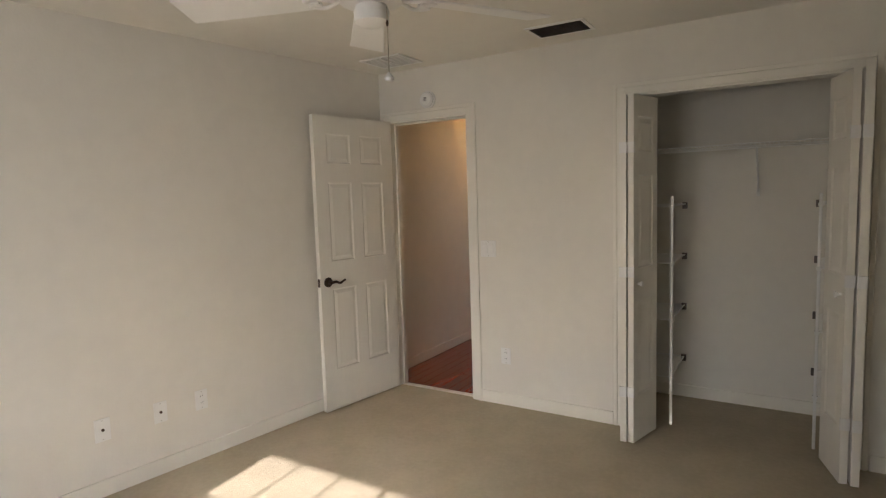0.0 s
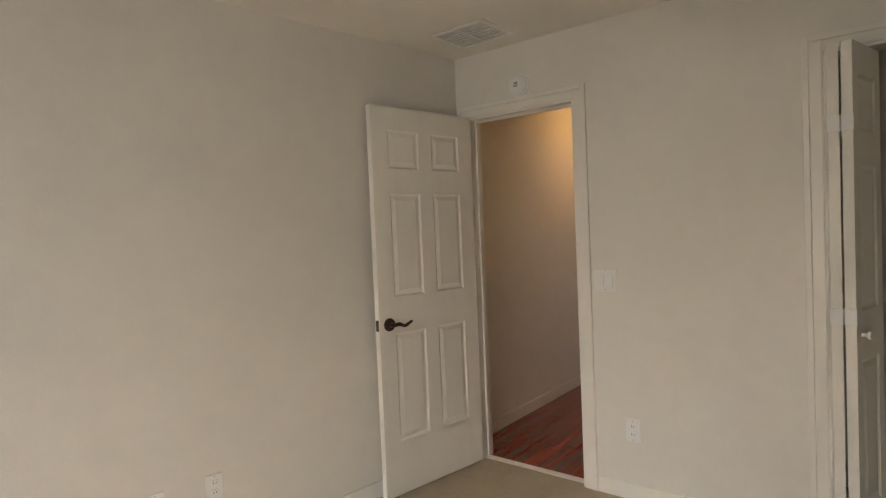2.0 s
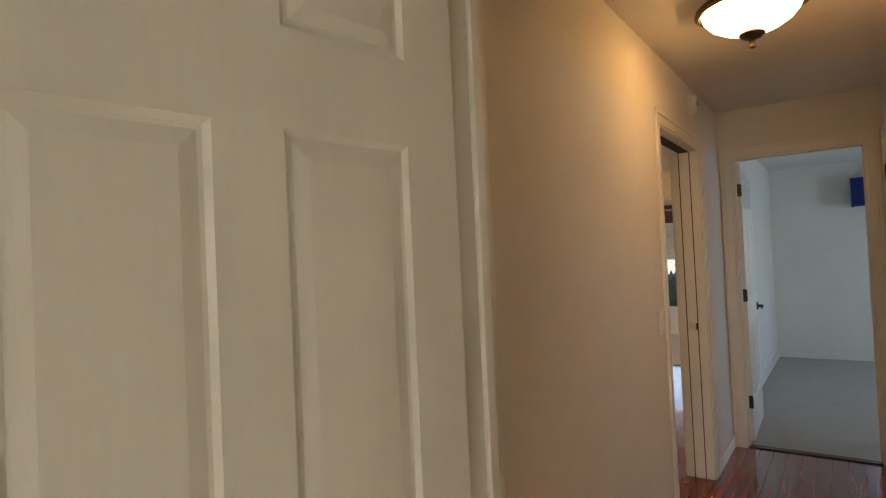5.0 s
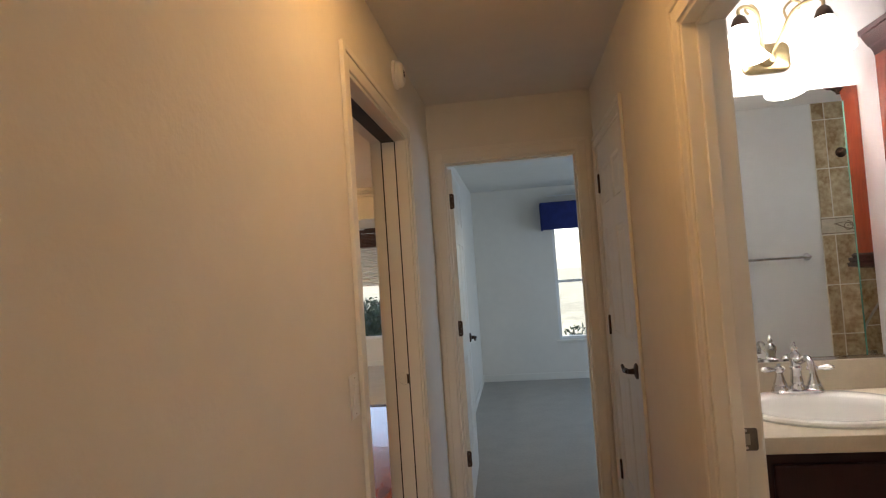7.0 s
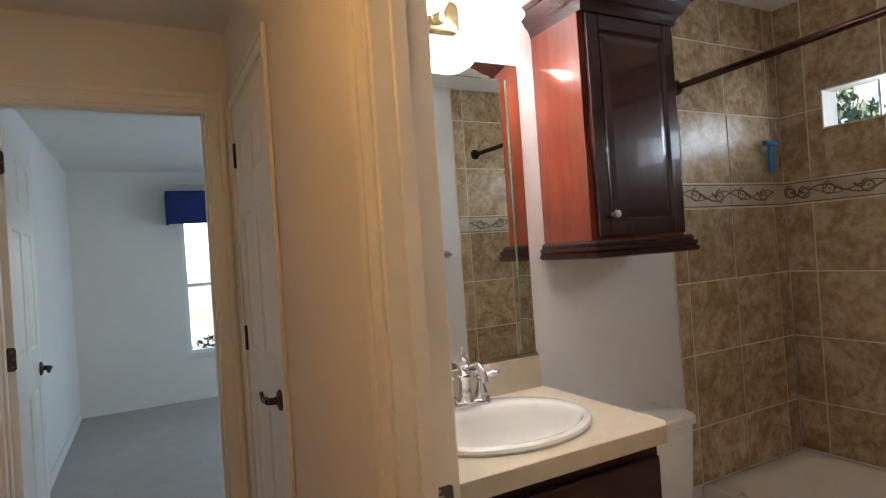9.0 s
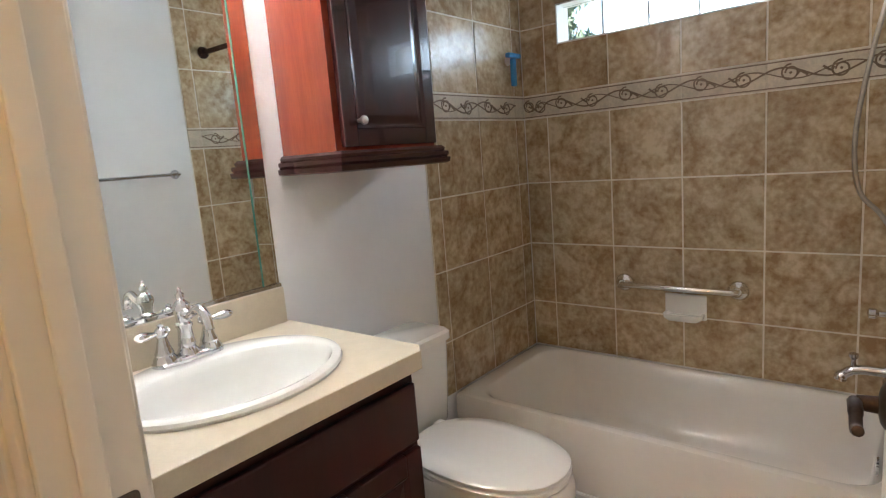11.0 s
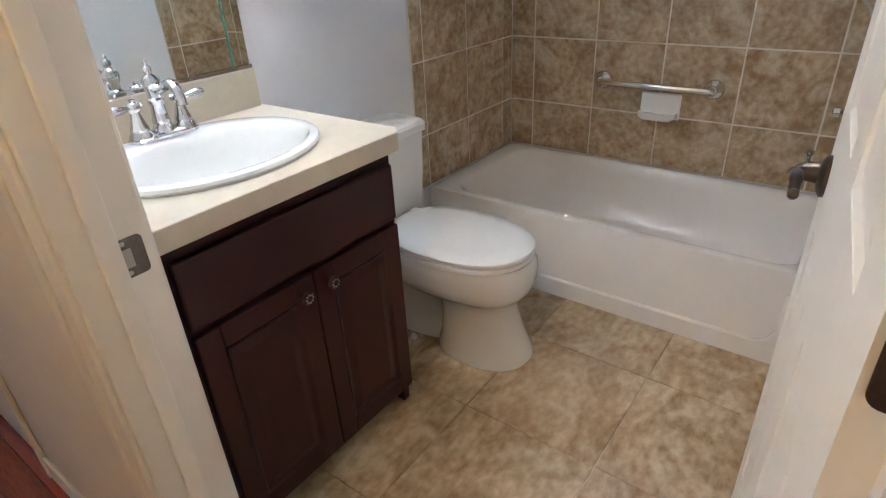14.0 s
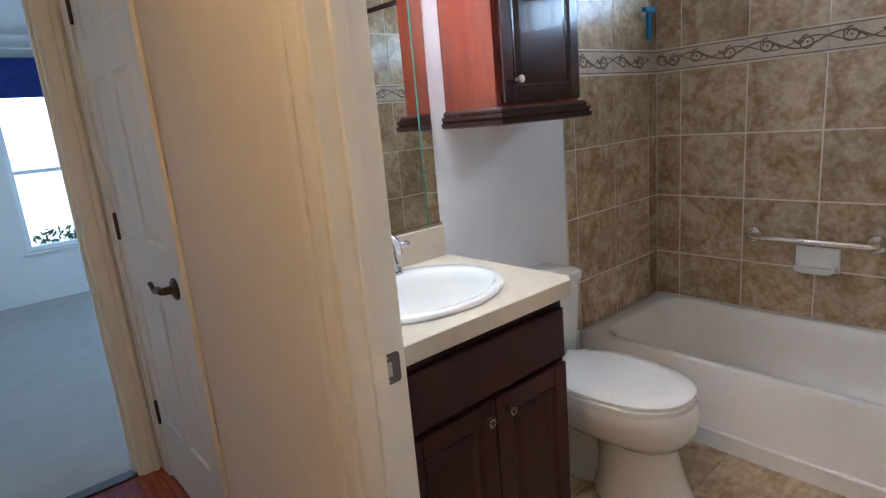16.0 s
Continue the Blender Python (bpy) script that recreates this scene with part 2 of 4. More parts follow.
def wall(name, axis, lo, hi, a, b, holes=(), mat="wall", z0=-0.02, z1=H):
    """A wall between lo and hi across, from a to b along, with holes (from, to, bottom, top)."""
    bm, spans, at = bmesh.new(), [], a
    for h0, h1, s, t in sorted(holes):
        spans += [(at, h0, z0, z1), (h0, h1, t, z1)] + ([(h0, h1, z0, s)] if s > z0 else [])
        at = h1
    spans.append((at, b, z0, z1))
    for p, q, s, t in spans:
        if q - p > 1e-4 and t - s > 1e-4:
            boxes((lo, p, s, hi, q, t) if axis == "x" else (p, lo, s, q, hi, t), bm=bm)
    return structure(name, bm, mat)


BED_D, CLO, BATH_D, HC_D, END_D, LIV_D = (0.03, 0.715), (1.775, 2.94), (1.135, 2.025), (2.912, 3.635), (-0.078, 0.715), (2.09, 3.02)
DOOR_H = 2.045
BX0, BX1, BY0, BY1 = 0.91, 3.12, 1.185, 2.72
WIN1 = (0.42, 2.2, 0.75, 2.0)
WINB = (1.324, 2.524, 1.80, 1.975)
WIN2 = (0.78, 1.62, 0.48, 1.93)
WIN3 = (-4.05, -1.75, 0.43, 2.2)
SKEW = 0.137  # the west wall leans away from square with the others


def skew_box(d0, d1, z0, z1, y0=-5.02, y1=0.0):
    """A length of the west wall's line, between two offsets from its face."""
    return loft([[Vector((-0.045 + SKEW * y + d, y, z)) for y, d in ((y0, d0), (y1, d0), (y1, d1), (y0, d1))] for z in (z0, z1)])


structure("wall_bedroom_west", skew_box(-0.14, 0.0, -0.02, H), "wall")
wall("wall_bedroom_east", "x", 4.0, 4.11, -5.02, 0.8)
wall("wall_bedroom_south", "y", -5.02, -4.9, -0.9, 4.0, [WIN1])
wall("wall_bedroom_north", "y", 0.0, 0.11, -0.41, 4.0, [(*BED_D, -0.02, DOOR_H), (*CLO, -0.02, 2.042)])
wall("wall_closet_back", "y", 0.72, 0.82, 1.45, 4.0)
wall("wall_closet_west", "x", 1.45, 1.55, 0.11, 0.72)
wall("wall_closet_east", "x", 3.15, 3.25, 0.11, 0.72)
wall("wall_hall_west", "x", -0.31, -0.15, 0.11, 3.73, [(*LIV_D, -0.02, 2.05)])
wall("wall_hall_east", "x", 0.80, 0.91, 0.11, 3.73, [(*BATH_D, -0.02, DOOR_H), (*HC_D, -0.02, DOOR_H)])
wall("wall_hall_north", "y", 3.73, 3.84, -0.31, 3.3, [(*END_D, -0.02, 2.065)])
wall("wall_bath_south", "y", 1.02, BY0, BX0, BX1 + 0.12, mat="bathwall")
wall("wall_bath_north", "y", BY1, 2.83, BX0, BX1 + 0.12, mat="bathwall")
wall("wall_bath_east", "x", BX1, BX1 + 0.12, BY0, BY1, [WINB], mat="bathwall")
wall("wall_linen_closet_east", "x", 1.5, 1.6, 2.83, 3.73)
wall("wall_room_two_west", "x", -0.31, -0.20, 3.84, 7.76)
wall("wall_room_two_north", "y", 7.65, 7.76, -0.20, 3.3, [WIN2])
wall("wall_room_two_east", "x", 3.2, 3.3, 3.84, 7.65, [(5.25, 6.55, 0.75, 1.95)])
# the opening in the west wall is added for the sunroom's fill lamp
wall("wall_living_west", "x", -5.1, -5.0, 0.11, 9.5, [(7.2, 8.8, 0.7, 2.0)])
wall("wall_living_south", "y", 0.0, 0.11, -5.1, -0.41)
wall("wall_living_arch", "y", 6.55, 6.66, -5.0, -0.31, [(-3.9, -0.75, -0.02, 2.06)])
wall("wall_living_east", "x", -0.42, -0.31, 3.73, 9.35)
wall("wall_sunroom_north", "y", 9.35, 9.46, -5.0, -0.31, [WIN3])

structure("ceiling_bedroom", boxes((-0.95, -5.02, H, 4.11, 0.82, H + 0.1)), "ceil")
structure("ceiling_hall", boxes((-0.26, 0.82, H, 0.91, 3.84, H + 0.1)), "ceil")
structure("ceiling_bath", boxes((0.91, 0.82, H, 3.3, 3.84, H + 0.1)), "bathwall")
structure("ceiling_room_two", boxes((-0.31, 3.84, H, 3.3, 7.76, H + 0.1)), "ceil")
structure("ceiling_living", boxes((-5.1, 0.0, H, -0.31, 9.46, H + 0.1)), "ceil")
structure("roof", boxes((-5.6, -5.5, H + 0.11, 4.6, 9.9, H + 0.2)), "roof")

structure("floor_bedroom", boxes((-0.85, -4.9, -0.08, 4.0, 0.06, 0.0), (1.55, 0.06, -0.08, 3.15, 0.72, 0.0)), "carpet", "beige cut-pile wall to wall carpet")
structure("floor_room_two", boxes((-0.20, 3.79, -0.08, 3.2, 7.65, 0.0)), "carpet2", "pale wall to wall carpet")
structure("floor_sunroom", boxes((-5.0, 6.6, -0.08, -0.42, 9.35, 0.0)), "carpet2")
floor_hall = structure("floor_hall", boxes((-0.26, 0.06, -0.08, 0.855, 3.79, -0.012), (-5.0, 0.11, -0.08, -0.26, 6.6, -0.012)), "seam", "glossy red cherry plank floor")
floor_bath = structure("floor_bath", boxes((0.855, BY0, -0.08, BX1, BY1, -0.006)), "grout", "beige stone-look square floor tiles")
structure("ground", boxes((-300, -300, -0.6, 300, 300, -0.5)), "grass")


def baseboards():
    h, t = 0.085, 0.012
    runs = [("y", 0.72 - t, 0.72, 1.55, 3.15), ("y", -t, 0, 0.78, 1.71), ("y", -t, 0, 3.01, 4.0),
            ("x", -0.15, -0.15 + t, 0.11, 2.025), ("x", -0.15, -0.15 + t, 3.085, 3.73), ("x", 0.80 - t, 0.80, 0.11, 1.07), ("x", 0.80 - t, 0.80, 2.09, 2.845), ("x", 0.80 - t, 0.80, 3.70, 3.73),
            ("y", 7.65 - t, 7.65, -0.20, 3.2), ("x", -0.20, -0.20 + t, 3.84, 7.65), ("y", 9.35 - t, 9.35, -5.0, -0.42), ("x", 1.55, 1.55 + t, 0.11, 0.70), ("x", 3.15 - t, 3.15, 0.11, 0.70)]
    structure("baseboard", skew_box(0.0, t, 0, h, -4.9), "trim")
    for axis, lo, hi, a, b in runs:
        structure("baseboard", boxes((lo, a, 0, hi, b, h) if axis == "x" else (a, lo, 0, b, hi, h), bevel=0.004), "trim")


baseboards()


def door_frame(name, axis, lo, hi, a, b, top, sides=(1, 1), stop=None):
    """Jambs and a stepped casing round an opening in a wall that lies between lo and hi."""
    w, t, j = 0.062, 0.014, 0.018
    S = [(lo - 0.002, a, 0, hi + 0.002, a + j, top), (lo - 0.002, b - j, 0, hi + 0.002, b, top), (lo - 0.002, a + j, top - j, hi + 0.002, b - j, top)]
    if stop is not None:
        S += [(stop, a + j, 0, stop + 0.03, a + j + 0.011, top - j), (stop, b - j - 0.011, 0, stop + 0.03, b - j, top - j), (stop, a + j + 0.011, top - j - 0.011, stop + 0.03, b - j - 0.011, top - j)]
    for face, out, on in ((lo, -1, sides[0]), (hi, 1, sides[1])):
        if on:
            f = face + out * 0.001
            for g0, g1, th in ((-0.006, w * 0.62, t * 0.65), (w * 0.62, w, t)):
                S += [(f, a - g1, 0, f + out * th, a - g0, top + g1), (f, b + g0, 0, f + out * th, b + g1, top + g1), (f, a - g0, top + g0, f + out * th, b + g0, top + g1)]
    if axis == "y":
        S = [(s[1], s[0], s[2], s[4], s[3], s[5]) for s in S]
    return structure(name, boxes(*S, bevel=0.0025), "trim")


door_frame("door_frame_1", "y", 0.0, 0.11, *BED_D, DOOR_H, stop=0.05)
door_frame("door_frame_2", "x", 0.80, 0.91, *BATH_D, DOOR_H, stop=0.835)
door_frame("door_frame_3", "x", 0.80, 0.91, *HC_D, DOOR_H, (1, 0), stop=0.85)
door_frame("door_frame_4", "y", 3.73, 3.84, *END_D, 2.065, stop=3.765)
door_frame("door_frame_5", "x", -0.31, -0.15, *LIV_D, 2.05)
door_frame("door_frame_6", "y", 0.0, 0.11, *CLO, 2.042, (1, 0))
structure("trim", boxes((-0.06, 3.735, 0.0, 0.697, 3.80, 0.008), bevel=0.003), "bronze")
structure("trim", boxes((0.03, 0.03, 0.0, 0.715, 0.075, 0.006), bevel=0.002), "trim")
structure("trim", boxes((-3.9, 6.57, 0.0, -0.75, 6.63, 0.008), bevel=0.003), "bronze")
# crown moulding over the wide opening of the living room
structure("trim", boxes((-5.0, 6.47, H - 0.035, -0.42, 6.55, H), (-5.0, 6.50, H - 0.065, -0.42, 6.55, H - 0.035), (-5.0, 6.525, H - 0.095, -0.42, 6.55, H - 0.065), bevel=0.006), "trim")


def window(name, axis, lo, hi, a, b, z0, z1, cols=1, rows=2, muntin=0.0, group=""):
    """A window with frame, sash bars, panes and sill in a wall between lo and hi."""
    w = tagged(new(name), "white framed window with clear glass panes", "window", group, "structure")
    mid = (lo + hi) / 2

    def q(s):
        return s if axis == "x" else (s[1], s[0], s[2], s[4], s[3], s[5])
    f = 0.04
    part("window_frame", boxes(*[q(s) for s in ((mid - 0.03, a, z0, mid + 0.03, a + f, z1), (mid - 0.03, b - f, z0, mid + 0.03, b, z1), (mid - 0.03, a + f, z0, mid + 0.03, b - f, z0 + f), (mid - 0.03, a + f, z1 - f, mid + 0.03, b - f, z1))], bevel=0.004), "white", w)
    part("window_sill", boxes(q((lo - 0.025, a - 0.03, z0 - 0.03, mid - 0.03, b + 0.03, z0 - 0.002)), bevel=0.004), "trim", w)
    cw, rh = (b - a - 2 * f) / cols, (z1 - z0 - 2 * f) / rows
    for i in range(cols):
        for k in range(rows):
            y0, s0 = a + f + i * cw, z0 + f + k * rh
            p = part("pane", boxes(q((mid - 0.003, y0 + 0.012, s0 + 0.012, mid + 0.003, y0 + cw - 0.012, s0 + rh - 0.012))), "glass", w)
            p.visible_shadow = False
    bars = [(mid - 0.018, a + f, z0 + f + k * rh - 0.016, mid + 0.018, b - f, z0 + f + k * rh + 0.016) for k in range(1, rows)]
    bars += [(mid - 0.022, a + f + i * cw - 0.016, z0 + f, mid + 0.022, a + f + i * cw + 0.016, z1 - f) for i in range(1, cols)]
    if muntin:
        n = max(1, round((b - a) / muntin))
        bars += [(mid - 0.008, a + i * (b - a) / n - 0.008, z0 + f, mid + 0.008, a + i * (b - a) / n + 0.008, z1 - f) for i in range(1, n)]
        bars += [(mid - 0.008, a + f, z0 + (z1 - z0) * g - 0.008, mid + 0.008, b - f, z0 + (z1 - z0) * g + 0.008) for g in (0.25, 0.75)]
    for s in bars:
        part("sash_bar", boxes(q(s), bevel=0.003), "white", w)
    return w


def window_strip():
    """The narrow high strip window over the tub: a slim frame with six panes."""
    w = tagged(new("window_4"), "narrow white strip window of six panes over tub", "window", "", "structure")
    y0, y1, z0, z1 = WINB
    x, e = BX1 + 0.055, 0.007
    part("window_frame", boxes((BX1 - 0.009, y0, z0, x + 0.03, y0 + e, z1), (BX1 - 0.009, y1 - e, z0, x + 0.03, y1, z1), (BX1 - 0.009, y0 + e, z0, x + 0.03, y1 - e, z0 + e), (BX1 - 0.009, y0 + e, z1 - e, x + 0.03, y1 - e, z1), bevel=0.0015), "white", w)
    step = (y1 - y0) / 6
    for i in range(6):
        p = part("pane", boxes((x - 0.004, y0 + i * step + 0.006, z0 + e + 0.002, x + 0.004, y0 + (i + 1) * step - 0.006, z1 - e - 0.002), bevel=0.001), "glass", w)
        p.visible_shadow = False
        if i:
            part("joint", boxes((x - 0.006, y0 + i * step - 0.005, z0 + e, x + 0.006, y0 + i * step + 0.005, z1 - e), bevel=0.001), "white", w)


window("window_1", "y", -5.02, -4.9, *WIN1, cols=2, rows=2, muntin=0.3)
window("window_2", "y", 7.65, 7.76, *WIN2, cols=1, rows=2)
window("window_3", "y", 9.35, 9.46, *WIN3, cols=4, rows=1)
window("window_5", "x", 3.2, 3.3, 5.25, 6.55, 0.75, 1.95)
# unseen window, added round the sunroom's fill lamp
window("window_added_west", "x", -5.1, -5.0, 7.2, 8.8, 0.7, 2.0)
window_strip()

# ---- doors ----


def bmesh_panel(w, h, t):
    """A raised door panel: a sloped border round a flat field, on both faces."""
    hx, hz, rings = w / 2, h / 2, []
    prof = [(0.0, t * 0.47), (0.008, t * 0.32), (0.014, t * 0.31), (0.036, t * 0.45)]
    bm = bmesh.new()
    for side in (-1, 1):
        vs = [[bm.verts.new((sx * (hx - i), side * d, sz * (hz - i))) for sx, sz in ((-1, -1), (1, -1), (1, 1), (-1, 1))] for i, d in prof]
        for a, b in zip(vs, vs[1:]):
            for k in range(4):
                bm.faces.new((a[k], a[(k + 1) % 4], b[(k + 1) % 4], b[k]))
        bm.faces.new(vs[-1])
        rings.append(vs[0])
    for k in range(4):
        bm.faces.new((rings[0][k], rings[0][(k + 1) % 4], rings[1][(k + 1) % 4], rings[1][k]))
    return bm


def lever(parent, x, z, th, way, mat="bronze", faces=(-1, 1)):
    for f in faces:
        bm = lathe([(0.034, 0), (0.034, 0.006), (0.026, 0.011), (0.013, 0.014), (0.011, 0.04), (0.0, 0.042)], out_of(x, f * th / 2, z, "y+" if f > 0 else "y-"))
        y = f * (th / 2 + 0.042)
        tube(curve([(x, y, z), (x + way * 0.035, y, z + 0.002), (x + way * 0.07, y, z - 0.010), (x + way * 0.105, y, z + 0.004), (x + way * 0.118, y, z + 0.008)]), [0.010] * 8 + [0.0085] * 8 + [0.0075] * 8 + [0.005], 10, bm)
        part("door_handle", bm, mat, parent, "dark bronze wavy lever handle", True)


def panel_door(name, w, h, m, label, panels=True, handle=None, hinge_mat="bronze", hinges=True, category="door", group=""):
    """A moulded six-panel leaf. Local x runs from the hinge, y across the thickness, z up."""
    th = 0.035
    d = thing(name, label, category, group, m)
    if w > 0.5:
        st, mu = w * 0.145, w * 0.13
        cols = [(st, (w - mu) / 2), ((w + mu) / 2, w - st)]
    else:
        cols = [(0.055, w - 0.055)]
    rows = [(0.28, 0.85), (1.04, 1.58), (1.71, 1.91)]
    rows = [(a * h / 2.03, b * h / 2.03) for a, b in rows]
    S, t2 = [], th / 2
    xs = [0] + [v for c in cols for v in c] + [w]
    for a, b in zip(xs[::2], xs[1::2]):
        S.append((a, -t2, 0, b, t2, h))
    zs = [0] + [v for r in rows for v in r] + [h]
    for c0, c1 in cols:
        for a, b in zip(zs[::2], zs[1::2]):
            S.append((c0, -t2, a, c1, t2, b))
    part("slab", boxes(*S), "door", d)
    for c0, c1 in cols:
        for k, (a, b) in enumerate(rows):
            p = part("panel", bmesh_panel(c1 - c0, b - a, th), "door", d)
            p.location = ((c0 + c1) / 2, 0, (a + b) / 2)
    if handle:
        lever(d, w - 0.062, handle, th, -1)
        part("latch_plate", boxes((w - 0.0005, -0.012, handle - 0.028, w + 0.0015, 0.012, handle + 0.028), bevel=0.0005), "bronze", d)
    return d


def hinge(x, y, z, way, mat="bronze", label="dark bronze butt hinge on door jamb", arm=False):
    """A butt hinge: two leaves and a knuckle. way: the wall side that it faces."""
    h = thing("door_hinge", label, "hinge", "door hinges", Matrix.Translation((x, y, z)) @ Matrix.Rotation(radians(way), 4, "Z"))
    part("leaf", loft([[Vector((x, p.x, p.y)) for p in rrect(-0.017, 0, 0, 0.017, 0.046, 0.012)] for x in (-0.003, 0.0)]), mat, h)
    part("knuckle", lathe([(0.004, -0.052), (0.0065, -0.048), (0.0065, 0.048), (0.004, 0.052)], Matrix.Translation((0.0, 0.006, 0)), 12), mat, h, "", True)
    for k in (-0.03, 0, 0.03):
        part("screw", lathe([(0.0045, 0), (0.003, 0.0012)], out_of(0.0 if way == 180 else -0.003, -0.02 - 0.006 * (k == 0), k, "x+" if way == 180 else "x-"), 8), "pewter", h)
    if arm:
        part("door_stop", tube([(0, 0.006, 0.05), (-0.01, -0.02, 0.056), (-0.025, -0.055, 0.056)], 0.004), mat, h)
    return h


def edge_hinge(x, y, z, a):
    """A butt hinge laid open on a door's edge: a leaf with rounded corners, three screws and the knuckle beside it."""
    h = thing("door_hinge", "dark bronze hinge on the edge of the open bathroom door", "hinge", "door hinges", Matrix.Translation((x, y, z)) @ Matrix.Rotation(radians(a), 4, "Z"))
    part("leaf", loft([[Vector((x0, p.x, p.y)) for p in rrect(0.002, 0, 0, 0.021 - k, 0.0445 - k, 0.011)] for x0, k in ((0.0, 0.0), (-0.002, 0.0), (-0.0026, 0.0008))]), "bronze", h)
    part("knuckle", lathe([(0.004, -0.049), (0.0062, -0.045), (0.0062, 0.045), (0.004, 0.049)], Matrix.Translation((-0.004, -0.025, 0)), 12), "bronze", h, "", True)
    for zz, yy in ((-0.032, 0.006), (0.0, -0.004), (0.032, 0.006)):
        part("screw", lathe([(0.0046, 0), (0.0034, 0.0012), (0, 0.0006)], out_of(-0.0026, yy, zz, "x-"), 10), "pewter", h)
    return h


def turned(x, y, a):
    return Matrix.Translation((x, y, 0.012)) @ Matrix.Rotation(radians(a), 4, "Z")


panel_door("bedroom_door", 0.705, 2.025, turned(0.045, -0.02, -90 - 9.5), "white six-panel bedroom door standing open near the wall", handle=0.90)
panel_door("bathroom_door", 0.762, 2.025, turned(0.935, 1.194, 4.8), "white six-panel bathroom door swung open against wall", handle=0.92)
panel_door("linen_closet_door", 0.681, 2.02, turned(0.818, 3.615, -90), "closed white panel closet door in the hall", handle=0.917)
panel_door("far_bedroom_door", 0.735, 2.025, turned(-0.053, 3.87, 91.5), "white six-panel door open into the far bedroom", handle=0.92)
for z in (0.30, 1.07, 1.835):
    hinge(-0.060, 3.835, z, 90)
    hinge(0.795, 3.617, z, 180, arm=z > 1.5)
    edge_hinge(0.9315, 1.184, z + 0.018, 4.8)

# folding closet doors
for (x0, y0), (x1, y1) in (((1.80, 0.03), (1.832, -0.25)), ((1.945, 0.03), (1.872, -0.25)), ((2.908, 0.03), (2.932, -0.25)), ((2.813, 0.03), (2.887, -0.25))):
    a = math.degrees(math.atan2(y1 - y0, x1 - x0))
    d = panel_door("bifold_leaf", 0.285, 1.99, turned(x0, y0, a), "white narrow panelled folding closet door leaf folded open", hinges=False, group="folding closet doors")
    if abs(x0 - 1.945) < 0.01 or abs(x0 - 2.813) < 0.01:
        f = 1 if x0 < 2 else -1
        part("knob", lathe([(0.008, 0), (0.007, 0.012), (0.015, 0.02), (0.014, 0.028), (0.0, 0.031)], out_of(0.23, f * 0.0175, 0.93, "y+" if f > 0 else "y-"), 14), "white", d, "small white round knob", True)
    for z in (0.3, 1.0, 1.7):
        part("hinge", boxes((0.275, -0.021, z - 0.03, 0.289, 0.021, z + 0.03), bevel=0.002), "white", d)


def strike_plate(x, y, z, way, mat):
    s = thing("strike_plate", "metal latch strike plate with two screws on door jamb", "strike plate", "", Matrix.Translation((x, y, z)) @ Matrix.Rotation(radians(way), 4, "Z"))
    part("plate", loft([[Vector((p.x, y, p.y)) for p in rrect(0.003, 0, 0, 0.025 - k, 0.029 - k, 0.007)] for y, k in ((0.0, 0.0), (-0.0016, 0.0), (-0.002, 0.0006))]), mat, s)
    part("lip", loft([[Vector((x, y, -0.021)), Vector((x, y, 0.021)), Vector((x, y + 0.002, 0.021)), Vector((x, y + 0.002, -0.021))] for x, y in ((-0.020, -0.002), (-0.026, -0.001), (-0.031, 0.003), (-0.033, 0.009))]), mat, s)
    part("latch_hole", boxes((-0.009, -0.0030, -0.014, 0.009, -0.0018, 0.014), bevel=0.0005), "carpet2", s, "pale hollow latch hole")
    for k in (-0.022, 0.022):
        part("screw", lathe([(0.004, 0), (0.0028, 0.001)], out_of(0, -0.002, k, "y-"), 10), "chrome", s)
    return s


strike_plate(0.870, 2.025 - 0.018, 0.93, 0, "pewter")
strike_plate(-0.232, 3.02 - 0.018, 0.94, 180, "bronze")
structure("trim", boxes((-0.266, 3.000, 0, -0.261, 3.0025, 2.03), (-0.203, 3.000, 0, -0.198, 3.0025, 2.03)), "dark")

structure("trim", boxes((-0.262, 2.110, 2.0285, -0.202, 3.0, 2.0315)), "dark")

# ---- small wall fittings ----


def plate(name, m, w, h, label, kind):
    """A wall plate with its switches, sockets or jack; local z points out of the wall, y up."""
    p = thing(name, label, name.replace("_", " "), "", m)
    part("cover", boxes((-w / 2, -h / 2, 0, w / 2, h / 2, 0.006), bevel=0.002), "white", p)
    if kind == "outlet":
        for s in (-0.02, 0.02):
            part("socket", loft([rrect(0, s, 0.006, 0.016, 0.014, 0.008), rrect(0, s, 0.0075, 0.015, 0.013, 0.008)]), "white", p)
            for x in (-0.006, 0.006):
                part("slot", boxes((x - 0.001, s - 0.002, 0.0074, x + 0.001, s + 0.006, 0.008)), "dark", p)
    elif kind == "jack":
        part("jack", lathe([(0.008, 0.006), (0.007, 0.012), (0.003, 0.013)], None, 12), "bronze", p)
    else:
        n = 2 if w > 0.1 else 1
        for i in range(n):
            x = (i - (n - 1) / 2) * 0.046
            part("rocker", boxes((x - 0.016, -0.033, 0.005, x + 0.016, 0.033, 0.010), bevel=0.002), "white", p)
    for s in (-0.5, 0.5):
        part("screw", lathe([(0.003, 0.006), (0.002, 0.0072)], Matrix.Translation((0, s * h * 0.82, 0)), 8), "nickel", p)
    return p


def on_wall(x, y, z, way):
    turn = {"x+": 90, "x-": -90, "y-": 0, "y+": 180}[way]
    return Matrix.Translation((x, y, z)) @ Matrix.Rotation(radians(turn), 4, "Z") @ Matrix.Rotation(radians(90), 4, "X")


def west(y, z):
    return on_wall(-0.0445 + SKEW * y, y, z, "x+") @ Matrix.Rotation(-math.atan(SKEW), 4, "Y")


